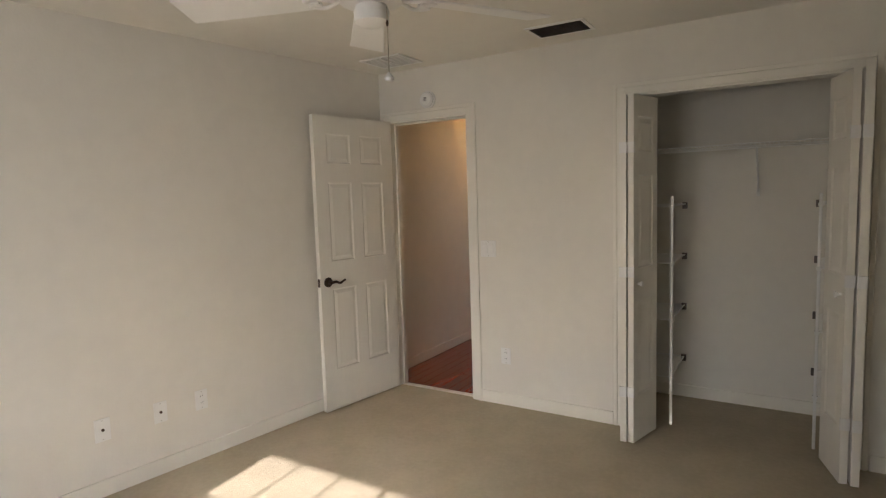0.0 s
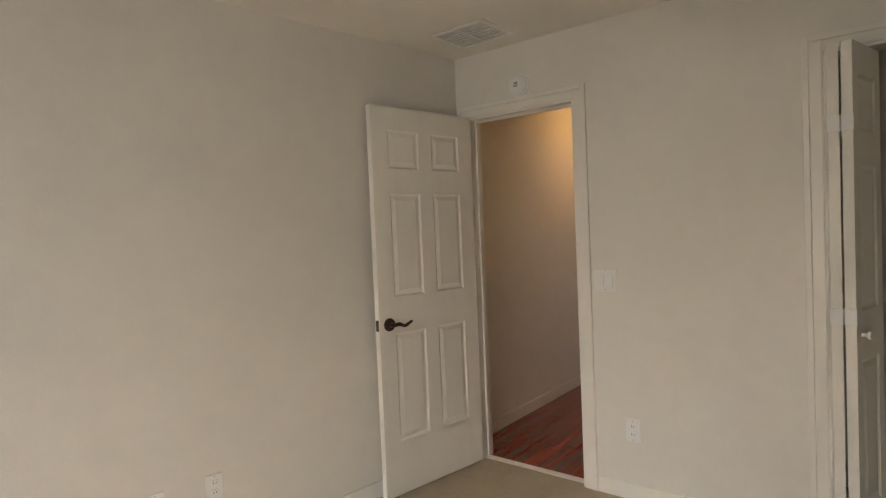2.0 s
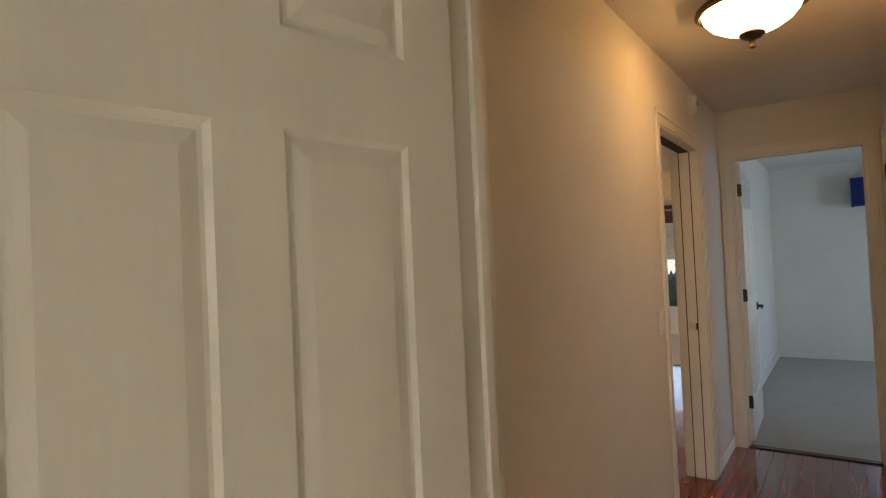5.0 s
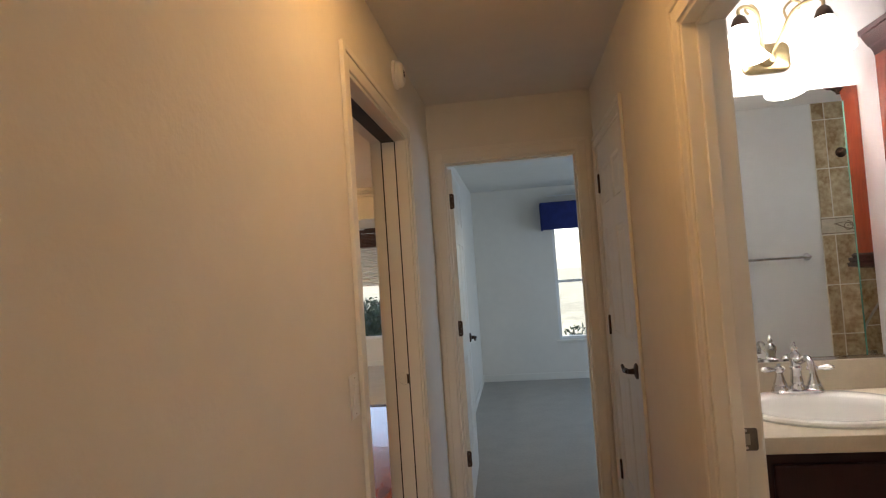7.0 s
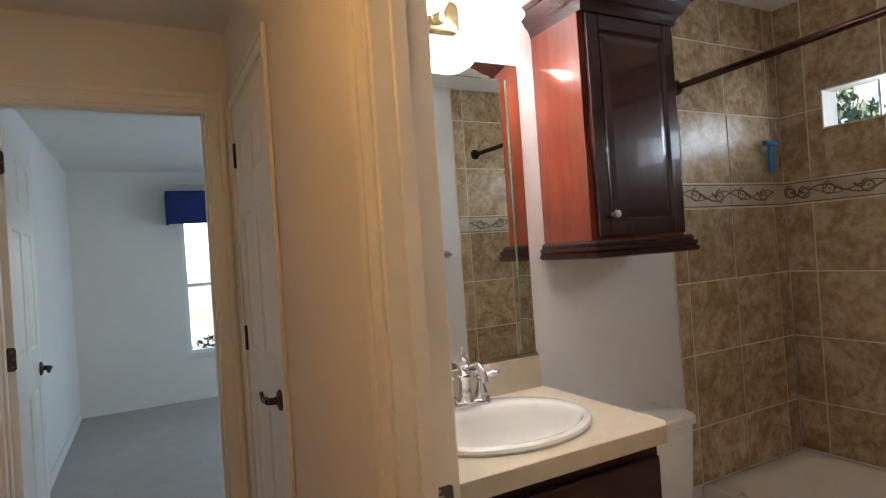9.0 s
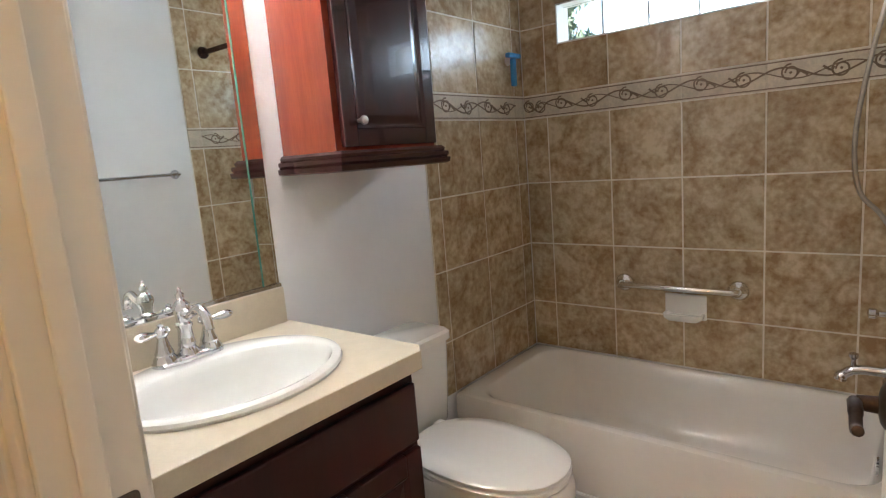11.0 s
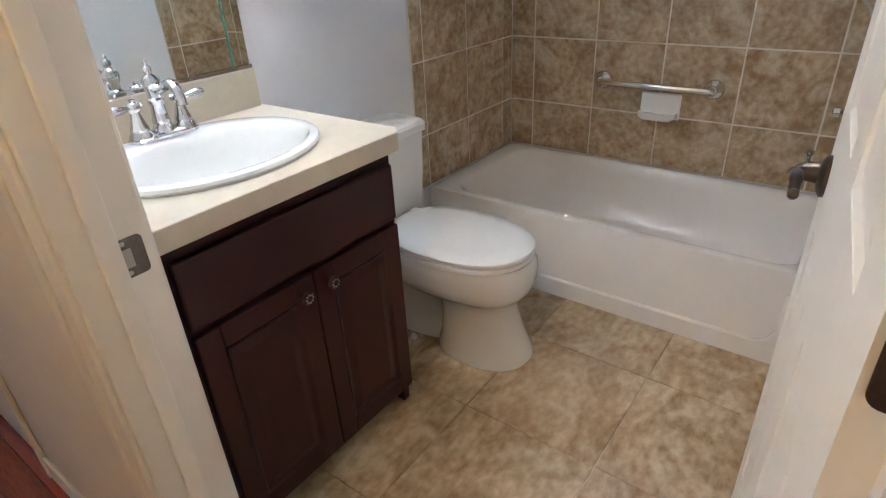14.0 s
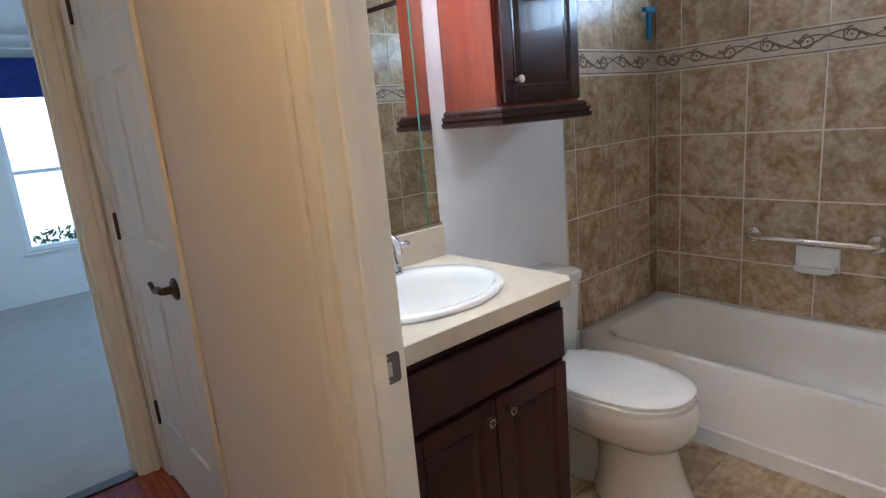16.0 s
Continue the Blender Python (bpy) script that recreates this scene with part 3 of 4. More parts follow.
plate("cable_plate", west(-2.054, 0.345), 0.075, 0.118, "white cable jack wall plate above carpet", "jack")
plate("phone_plate", west(-1.766, 0.345), 0.072, 0.115, "white phone jack wall plate above carpet", "jack")
plate("outlet_plate", west(-1.535, 0.345), 0.072, 0.115, "white double power outlet on bedroom wall", "outlet")
plate("outlet_plate", on_wall(0.97, 0, 0.352, "y-"), 0.072, 0.115, "white double power outlet beside the doorway", "outlet")
plate("light_switch", on_wall(0.852, 0, 1.10, "y-"), 0.118, 0.115, "white double rocker light switch beside the doorway", "switch")
plate("light_switch", on_wall(-0.15, 1.97, 1.09, "x+"), 0.075, 0.118, "white rocker light switch on hall wall", "switch")
plate("outlet_plate", on_wall(-0.20, 5.6, 0.33, "x+"), 0.072, 0.115, "white power outlet in the far bedroom", "outlet")


def smoke_detector(m, label):
    s = thing("smoke_detector", label, "smoke detector", "", m)
    part("base", lathe([(0.062, 0), (0.062, 0.012), (0.056, 0.016)], None, 28), "white", s, "", True)
    part("cap", lathe([(0.056, 0.014), (0.055, 0.03), (0.042, 0.042), (0.0, 0.044)], None, 28), "white", s, "", True)
    for i in range(4):
        part("grille_slot", boxes((-0.012, -0.012 + i * 0.007, 0.0425, 0.012, -0.009 + i * 0.007, 0.0455)), "dark", s)
    return s


smoke_detector(on_wall(0.395, 0, 2.165, "y-"), "round white smoke detector on wall above bedroom door")
smoke_detector(on_wall(-0.15, 2.85, 2.285, "x+"), "round white smoke detector on hall wall")


def ceiling_vent(x0, y0, x1, y1, dark, label):
    v = thing("ceiling_vent", label, "vent", "", Matrix.Translation((0, 0, H)))
    f = 0.022
    part("frame", boxes((x0, y0, -0.008, x1, y0 + f, 0), (x0, y1 - f, -0.008, x1, y1, 0), (x0, y0 + f, -0.008, x0 + f, y1 - f, 0), (x1 - f, y0 + f, -0.008, x1, y1 - f, 0), bevel=0.002), "white", v)
    part("backing", boxes((x0 + f, y0 + f, -0.002, x1 - f, y1 - f, -0.0005)), "dark" if dark else "white", v)
    n = 8
    for i in range(n):
        y = y0 + f + (y1 - y0 - 2 * f) * (i + 0.5) / n
        bm = boxes((x0 + f, -0.007, -0.001, x1 - f, 0.007, 0.001))
        bmesh.ops.transform(bm, matrix=Matrix.Translation((0, y, -0.007)) @ Matrix.Rotation(radians(35), 4, "X"), verts=bm.verts)
        part("slat", bm, "vent" if dark else "white", v)
    if not dark:
        xm = (x0 + x1) / 2
        part("divider", boxes((xm - 0.006, y0 + f, -0.012, xm + 0.006, y1 - f, -0.004)), "white", v)
    return v


ceiling_vent(0.13, -0.44, 0.46, -0.15, False, "white square air vent in bedroom ceiling by door")
ceiling_vent(1.33, -0.44, 1.67, -0.20, True, "white framed ceiling air vent with dark slats")


def ceiling_fan(x, y, m_label, drop, r, turn=0.0, chain=True):
    f = thing("ceiling_fan", m_label, "ceiling fan", "", Matrix.Translation((x, y, H)))
    part("canopy", lathe([(0.07, 0), (0.068, -0.03), (0.03, -0.06), (0.014, -0.065), (0.014, -drop + 0.16)], None, 24), "white", f, "", True)
    part("motor", lathe([(0.03, -drop + 0.17), (0.10, -drop + 0.15), (0.11, -drop + 0.10), (0.10, -drop + 0.06), (0.06, -drop + 0.05)], None, 28), "white", f, "", True)
    part("switch_housing", lathe([(0.05, -drop + 0.05), (0.058, -drop + 0.03), (0.055, -drop), (0.03, -drop - 0.014), (0.0, -drop - 0.016)], None, 24), "white", f, "", True)
    for i in range(5):
        a = Matrix.Rotation(radians(turn + 72 * i), 4, "Z")
        z = -drop + 0.085
        bm = boxes((0.19, -0.065, -0.004, r, 0.065, 0.004), bevel=0.003)
        for v in bm.verts:
            v.co.y *= 0.8 + 0.35 * (v.co.x - 0.19) / (r - 0.19)
        bmesh.ops.transform(bm, matrix=a @ Matrix.Translation((0, 0, z)) @ Matrix.Rotation(radians(11), 4, "X"), verts=bm.verts)
        b = part("blade", bm, "white", f)
        bm = bmesh.new()
        for s in (-1, 1):
            tube([a @ Vector(p) for p in curve([(0.095, 0, z - 0.005), (0.13, s * 0.02, z - 0.012), (0.17, s * 0.045, z - 0.012), (0.215, s * 0.03, z - 0.010), (0.20, s * 0.008, z - 0.010), (0.17, s * 0.012, z - 0.012)])], 0.007, 8, bm)
        part("blade_iron", bm, "white", f, "white scrolled blade bracket", True)
    if chain:
        c = part("pull_chain", tube([(0.075, -0.02, -drop + 0.03), (0.075, -0.02, -0.54)], 0.0018, 6), "nickel", f)
        part("chain_pull", lathe([(0.003, 0.02), (0.010, 0.012), (0.016, 0.002), (0.012, -0.006), (0.0, -0.008)], Matrix.Translation((0.075, -0.02, -0.55)), 14), "white", c, "white pull knob", True)
        part("chain_bead", lathe([(0.002, 0.01), (0.005, 0.0), (0.002, -0.01)], Matrix.Translation((0.075, -0.02, -0.38)), 10), "bronze", c)
    return f


ceiling_fan(1.475, -2.01, "white ceiling fan with scrolled blade brackets and pull chain", 0.36, 0.66, 58)
ceiling_fan(-2.35, 8.25, "white ceiling fan in the sunroom", 0.38, 0.55, 8, False)

# ---- bedroom closet fittings ----


def wire_shelf(x0, y0, x1, y1, z, lip, label, group=""):
    """A coated wire shelf with cross wires and a doubled front rail."""
    s = thing("wire_shelf", label, "shelf", group)
    along_x = lip == "y"
    bm, n = bmesh.new(), round((x1 - x0 if along_x else y1 - y0) / 0.026)
    for i in range(n + 1):
        if along_x:
            u = x0 + (x1 - x0) * i / n
            tube([(u, y1, z), (u, y0, z), (u, y0, z - 0.028)], 0.0018, 4, bm)
        else:
            u = y0 + (y1 - y0) * i / n
            tube([(x0, u, z), (x1, u, z)], 0.0018, 4, bm)
    tagged(part("cross_wires", bm, "white", s), kind="stuff")
    rails = [(x0, y0, z - 0.002, x1, y0), (x0, y1, z - 0.002, x1, y1), (x0, y0, z - 0.03, x1, y0)]
    if not along_x:
        rails = rails[:2]
    for a, b, zz, c, d in rails:
        part("rail", tube([(a, b, zz), (c, d, zz)], 0.0038, 8), "white", s)
    if not along_x:
        part("rail", tube([(x1, y0, z - 0.002), (x1, y1, z - 0.002)], 0.0035, 8), "white", s)
        part("wall_clip", boxes((x1 - 0.02, y1 - 0.012, z - 0.035, x1 + 0.012, y1 + 0.015, z + 0.01), bevel=0.003), "pewter", s, "grey wall clip")
    return s


long_shelf = wire_shelf(1.56, 0.40, 3.14, 0.705, 1.735, "y", "long white coated wire closet shelf across the back wall")
part("brace", tube([(2.456, 0.41, 1.71), (2.456, 0.705, 1.44)], 0.006, 8), "white", long_shelf, "white diagonal support brace")
part("brace_foot", boxes((2.446, 0.70, 1.41, 2.466, 0.715, 1.46), bevel=0.002), "white", long_shelf)
for zz in (1.37, 1.02, 0.666, 0.30):
    wire_shelf(1.56, 0.18, 2.02, 0.70, zz, "x", "short white wire side shelf in closet corner", "short closet shelves")
    s = wire_shelf(2.785, 0.18, 3.14, 0.70, zz, "x", "short white wire side shelf in closet corner", "short closet shelves")
    part("wall_clip", boxes((2.77, 0.69, zz - 0.035, 2.80, 0.715, zz + 0.01), bevel=0.003), "pewter", s, "grey wall clip")
for x in (2.024, 2.776):
    p = thing("shelf_pole", "white upright pole that carries the wire shelves", "shelf pole", "closet shelf poles")
    part("pole", boxes((x - 0.008, 0.15, 0.0, x + 0.008, 0.166, 1.43), bevel=0.004), "white", p)
    for zz in (1.37, 1.02, 0.666, 0.30):
        part("clip", boxes((x - 0.012, 0.148, zz - 0.012, x + 0.012, 0.184, zz + 0.006), bevel=0.002), "white", p)

# ---- hall lamp ----


def flush_lamp(x, y, label, glow="lampwarm"):
    l = thing("ceiling_light", label, "ceiling light", "flush ceiling lights", Matrix.Translation((x, y, H)))
    part("pan", lathe([(0.12, 0.0), (0.175, -0.010), (0.200, -0.030), (0.204, -0.044), (0.188, -0.052), (0.178, -0.044)], None, 36), "bronze", l, "dark bronze scalloped rim", True)
    part("shade", loft([oval(0, 0, -z, r, r, 36) for r, z in ((0.178, 0.045), (0.172, 0.066), (0.148, 0.094), (0.108, 0.118), (0.07, 0.134), (0.045, 0.140), (0.02, 0.142))]), glow, l, "glowing amber glass bowl", True)
    part("finial", lathe([(0.043, -0.136), (0.048, -0.146), (0.034, -0.160), (0.012, -0.168), (0.010, -0.190), (0.013, -0.196), (0.0, -0.204)], None, 20), "bronze", l, "dark bronze finial", True)
    return l


flush_lamp(0.312, 1.75, "lit amber bowl ceiling light with bronze rim and finial")
flush_lamp(-2.7, 5.2, "lit amber bowl ceiling light in the living room", "lampliving")

# ---- bathroom ----
ZC = 0.887


def tub():
    t = thing("bathtub", "glossy off-white alcove bathtub with plain front apron", "bathtub")
    x0, x1, y0, y1, z = 2.405, 3.112, 1.193, 2.712, 0.345
    cx, cy, hx, hy = (x0 + x1) / 2, (y0 + y1) / 2, (x1 - x0) / 2, (y1 - y0) / 2
    R = [rrect(cx, cy, 0.0, hx, hy, 0.01), rrect(cx, cy, z - 0.012, hx, hy, 0.01), rrect(cx, cy, z - 0.003, hx - 0.004, hy - 0.003, 0.012), rrect(cx, cy, z, hx - 0.013, hy - 0.008, 0.015)]
    # the back rest slopes more than the drain end
    for ins, end, zz, r in ((0.038, 0.075, z, 0.10), (0.043, 0.082, z - 0.003, 0.105), (0.050, 0.092, z - 0.012, 0.11), (0.060, 0.115, z - 0.05, 0.12), (0.085, 0.17, z - 0.15, 0.14), (0.110, 0.22, 0.105, 0.15), (0.145, 0.27, 0.078, 0.14), (0.20, 0.33, 0.072, 0.12)):
        drain_end = 0.075 + (end - 0.075) * 0.35
        R.append(rrect(cx, cy + (drain_end - end) / 2, zz, hx - ins, hy - (drain_end + end) / 2, r))
    part("shell", loft(R), "tub", t, "", True)
    skirt = loft([[Vector((x, y, zz)) for y, zz in ((y0, 0.0), (y1, 0.0), (y1, 0.075 + d), (y0 + 0.17 + d, 0.075 + d), (y0 + 0.135 + d, 0.092 + d), (y0 + 0.115 + d, 0.13 + d), (y0 + 0.11 + d, 0.27), (y0, 0.27))] for x, d in ((x0 + 0.002, 0.0), (x0 - 0.007, 0.0), (x0 - 0.011, -0.006))])
    part("apron", skirt, "tub", t, "off-white apron step with rounded corner")
    part("overflow_plate", lathe([(0.032, 0), (0.030, 0.006), (0.0, 0.009)], out_of(2.74, y0 + 0.096, 0.268, "y+"), 20), "chrome", t, "chrome overflow plate", True)
    part("drain", lathe([(0.03, 0.061), (0.028, 0.065), (0.0, 0.066)], Matrix.Translation((2.76, 1.45, 0.012)), 20), "chrome", t, "chrome drain", True)
    return t


tub()


def toilet():
    t = thing("toilet", "white two-piece toilet with closed elongated lid", "toilet", "", Matrix.Translation((1.975, BY1, 0)))

    def egg(z, w, y0, y1, n=32):
        """Wider at the back and long to the front (towards -y)."""
        out = []
        for i in range(n):
            a = 2 * math.pi * i / n
            s, c = math.sin(a), math.cos(a)
            y = (y0 + y1) / 2 + (y1 - y0) / 2 * s
            out.append(Vector((w * c * (1.0 + 0.10 * s if s > 0 else 1.0) * (abs(c) ** -0.15 if abs(c) > 0.2 else 1.2), y, z)))
        return out
    part("base", loft([egg(0.0, 0.136, -0.748, -0.40), egg(0.018, 0.134, -0.746, -0.40), egg(0.06, 0.117, -0.728, -0.41), egg(0.13, 0.099, -0.706, -0.41), egg(0.195, 0.093, -0.690, -0.40),
                       egg(0.215, 0.098, -0.690, -0.36), egg(0.232, 0.122, -0.703, -0.28), egg(0.25, 0.150, -0.722, -0.20), egg(0.275, 0.172, -0.740, -0.15), egg(0.305, 0.184, -0.751, -0.12), egg(0.345, 0.188, -0.754, -0.12), egg(0.372, 0.186, -0.750, -0.12), egg(0.385, 0.180, -0.742, -0.12)]), "porcelain", t, "", True)
    part("trapway", loft([egg(0.0, 0.085, -0.46, -0.10), egg(0.03, 0.08, -0.46, -0.10), egg(0.12, 0.062, -0.45, -0.09), egg(0.24, 0.06, -0.44, -0.07), egg(0.30, 0.07, -0.40, -0.05)]), "porcelain", t, "", True)
    part("shelf", boxes((-0.15, -0.25, 0.29, 0.15, -0.02, 0.385), bevel=0.02), "porcelain", t, "", True)
    part("seat", loft([egg(0.386, 0.180, -0.735, -0.225), egg(0.390, 0.186, -0.741, -0.222), egg(0.402, 0.186, -0.741, -0.222), egg(0.405, 0.182, -0.737, -0.225)]), "porcelain", t, "", True)
    part("lid", loft([egg(0.407, 0.178, -0.733, -0.215), egg(0.411, 0.184, -0.739, -0.212), egg(0.420, 0.184, -0.739, -0.212), egg(0.427, 0.176, -0.730, -0.216), egg(0.431, 0.13, -0.67, -0.24)]), "porcelain", t, "white closed lid", True)
    k = part("tank", loft([rrect(0, -0.115, z, hx, hy, 0.035) for z, hx, hy in ((0.386, 0.165, 0.075), (0.40, 0.172, 0.082), (0.55, 0.178, 0.090), (0.695, 0.183, 0.095))]), "porcelain", t, "", True)
    part("tank_lid", loft([rrect(0, -0.115, z, hx, hy, 0.035) for z, hx, hy in ((0.697, 0.183, 0.095), (0.700, 0.192, 0.104), (0.725, 0.192, 0.104), (0.735, 0.183, 0.095))]), "porcelain", t, "", True)
    bm = lathe([(0.014, 0), (0.014, 0.012), (0.008, 0.016)], out_of(-0.15, -0.212, 0.64, "y-"), 14)
    tube([(-0.15, -0.226, 0.64), (-0.11, -0.232, 0.636), (-0.08, -0.232, 0.630)], 0.006, 8, bm)
    part("flush_lever", bm, "chrome", t, "chrome flush lever", True)
    for s in (-1, 1):
        part("seat_hinge", boxes((s * 0.075 - 0.02, -0.232, 0.386, s * 0.075 + 0.02, -0.205, 0.425), bevel=0.006), "white", t)
        part("bolt_cap", lathe([(0.014, 0.0), (0.013, 0.012), (0.006, 0.02), (0, 0.021)], Matrix.Translation((s * 0.115, -0.33, 0.0)), 14), "porcelain", t, "", True)
    return t


toilet()


def raised_front(x0, x1, z0, z1, y, th, mat, parent, name, border=0.055):
    """A framed front with a raised field, facing -y; the back lies at y."""
    f = y - th
    d = part(name, boxes((x0, f, z0, x0 + border, y, z1), (x1 - border, f, z0, x1, y, z1), (x0 + border, f, z0, x1 - border, y, z0 + border), (x0 + border, f, z1 - border, x1 - border, y, z1), bevel=0.0035), mat, parent)
    bm = bmesh_panel(x1 - x0 - 2 * border, z1 - z0 - 2 * border, th * 1.9)
    bmesh.ops.transform(bm, matrix=Matrix.Translation(((x0 + x1) / 2, y - th * 0.15, (z0 + z1) / 2)), verts=bm.verts)
    part("field", bm, mat, d)
    return d


def rosette_knob(x, y, z, parent, mat="nickel"):
    k = part("knob", lathe([(0.007, 0), (0.006, 0.012), (0.015, 0.017), (0.017, 0.022), (0.014, 0.026), (0.0, 0.027)], out_of(x, y, z, "y-"), 20), "bronze", parent, "round pewter knob with petal rosette", True)
    bm = bmesh.new()
    for i in range(8):
        a = 2 * math.pi * i / 8
        lathe([(0.003, 0.024), (0.0025, 0.028), (0, 0.029)], out_of(x + 0.0095 * math.cos(a), y, z + 0.0095 * math.sin(a), "y-"), 8, bm)
    part("petals", bm, "nickel", k)
    return k


def vanity():
    v = thing("vanity_cabinet", "espresso brown wooden vanity cabinet with two doors", "cabinet")
    part("body", boxes((0.925, 2.20, 0.05, 1.615, 2.715, 0.74), bevel=0.002), "espresso", v)
    part("plinth", boxes((0.945, 2.25, 0.0, 1.60, 2.715, 0.05), bevel=0.002), "espresso", v)
    part("top_rail", boxes((0.925, 2.20, 0.74, 1.615, 2.222, 0.843), bevel=0.001), "espresso", v)
    for x in (0.925, 1.60):
        part("side_rail", boxes((x, 2.2225, 0.74, x + 0.015, 2.715, 0.843), bevel=0.001), "espresso", v)
    part("foot", boxes((1.585, 2.205, 0.0, 1.612, 2.25, 0.05), bevel=0.003), "espresso", v)
    part("drawer_front", boxes((1.0, 2.181, 0.648, 1.605, 2.199, 0.80), bevel=0.006), "espresso", v)
    for x0, x1, kx in ((1.0, 1.3005, 1.262), (1.3045, 1.605, 1.343)):
        d = raised_front(x0, x1, 0.075, 0.632, 2.199, 0.019, "espresso", v, "door")
        rosette_knob(kx, 2.18, 0.592, d)
    return v


vanity()
top = thing("countertop", "beige laminate vanity countertop with clipped corner and backsplash", "countertop")
bm = bmesh.new()
outline = [(0.915, 2.155), (1.605, 2.155), (1.632, 2.182), (1.632, 2.715), (0.915, 2.715)]
n_hole = 40
hole = [(1.268 + 0.246 * math.cos(2 * math.pi * i / n_hole), 2.41 + 0.186 * math.sin(2 * math.pi * i / n_hole)) for i in range(n_hole)]


def prism(pts, z0, z1):
    return loft([[Vector((x, y, z0)) for x, y in pts], [Vector((x, y, z1)) for x, y in pts]])


def slab_with_hole(outer, inner, z0, z1):
    bm = bmesh.new()
    for z in (z0, z1):
        o, i = [bm.verts.new((x, y, z)) for x, y in outer], [bm.verts.new((x, y, z)) for x, y in inner]
        edges = [bm.edges.new((r[k], r[(k + 1) % len(r)])) for r in (o, i) for k in range(len(r))]
        bmesh.ops.triangle_fill(bm, use_beauty=True, edges=edges)
        if z == z0:
            first = (o, i)
    for r0, r1 in zip(first, (o, i)):
        for k in range(len(r0)):
            bm.faces.new((r0[k], r0[(k + 1) % len(r0)], r1[(k + 1) % len(r0)], r1[k]))
    return bm


bm.free()
part("slab", slab_with_hole(outline, hole, ZC - 0.042, ZC), "counter", top)
part("front_edge", boxes((0.915, 2.150, ZC - 0.046, 1.604, 2.156, ZC + 0.001), bevel=0.0025), "counter", top)
part("backsplash", boxes((0.915, 2.693, ZC + 0.0005, 1.618, 2.716, 0.995), bevel=0.002), "counter", top)

sink = thing("sink", "white oval drop-in porcelain sink with wide rim", "sink", "", Matrix.Translation((1.268, 2.43, ZC)))
R = []
for rx, ry, z, dy in ((0.268, 0.222, 0.0, 0), (0.271, 0.225, 0.007, 0), (0.268, 0.222, 0.014, 0), (0.258, 0.212, 0.018, 0), (0.243, 0.190, 0.0175, -0.012), (0.234, 0.171, 0.015, -0.028), (0.228, 0.165, 0.008, -0.030), (0.220, 0.158, -0.012, -0.031),
                      (0.206, 0.147, -0.050, -0.031), (0.178, 0.126, -0.092, -0.030), (0.13, 0.094, -0.124, -0.028), (0.06, 0.05, -0.140, -0.025), (0.022, 0.022, -0.143, -0.025)):
    R.append(oval(0, dy, z, rx, ry, 48))
part("basin", loft(R, (False, True)), "porcelain", sink, "", True)
part("drain", lathe([(0.021, -0.142), (0.019, -0.139), (0.0, -0.1385)], Matrix.Translation((0, -0.025, 0)), 18), "chrome", sink, "chrome drain", True)


def faucet():
    f = thing("faucet", "polished chrome two-handle centerset faucet with finial", "faucet", "", Matrix.Translation((1.268, 2.607, ZC + 0.019)))
    part("base_plate", loft([rrect(0, 0, z, hx, hy, min(hy, 0.027) - 0.001) for z, hx, hy in ((0, 0.086, 0.030), (0.007, 0.086, 0.030), (0.011, 0.080, 0.026), (0.016, 0.074, 0.020))]), "chrome", f, "", True)
    part("column", lathe([(0.027, 0.008), (0.026, 0.018), (0.019, 0.030), (0.021, 0.036), (0.019, 0.044), (0.0165, 0.075), (0.020, 0.081), (0.020, 0.087), (0.015, 0.092), (0.017, 0.108), (0.021, 0.120), (0.021, 0.130), (0.014, 0.140), (0.008, 0.146), (0.011, 0.153), (0.010, 0.160), (0.004, 0.166), (0.005, 0.172), (0.0, 0.178)], None, 22), "chrome", f, "", True)
    part("spout", tube(curve([(0, -0.008, 0.118), (0, -0.032, 0.112), (0, -0.058, 0.122), (0, -0.084, 0.132), (0, -0.108, 0.120), (0, -0.118, 0.098), (0, -0.119, 0.088)]), [0.013] * 6 + [0.0105] * 6 + [0.0105] * 6 + [0.0115] * 6 + [0.0115] * 6 + [0.0105] * 6 + [0.0125], 14), "chrome", f, "", True)
    for s in (-1, 1):
        h = part("handle", lathe([(0.028, 0.004), (0.0275, 0.016), (0.021, 0.026), (0.022, 0.031), (0.017, 0.042), (0.012, 0.062), (0.011, 0.068), (0.016, 0.074), (0.017, 0.080), (0.014, 0.088), (0.006, 0.093), (0.008, 0.098), (0, 0.102)], Matrix.Translation((s * 0.056, 0, 0)), 20), "chrome", f, "", True)
        part("lever", tube(curve([(s * 0.036, 0.004, 0.084), (s * 0.044, 0.002, 0.082), (s * 0.056, 0, 0.081), (s * 0.078, -0.004, 0.081), (s * 0.104, -0.010, 0.083), (s * 0.122, -0.013, 0.084)]), [0.004, 0.007, 0.0085, 0.008, 0.0065, 0.006] + [0.006] * 6 + [0.0058] * 6 + [0.0068, 0.0078, 0.009, 0.010, 0.0108, 0.011] + [0.011, 0.0105, 0.010, 0.009, 0.0075, 0.0055, 0.002], 12), "chrome", h, "", True)
    return f


faucet()


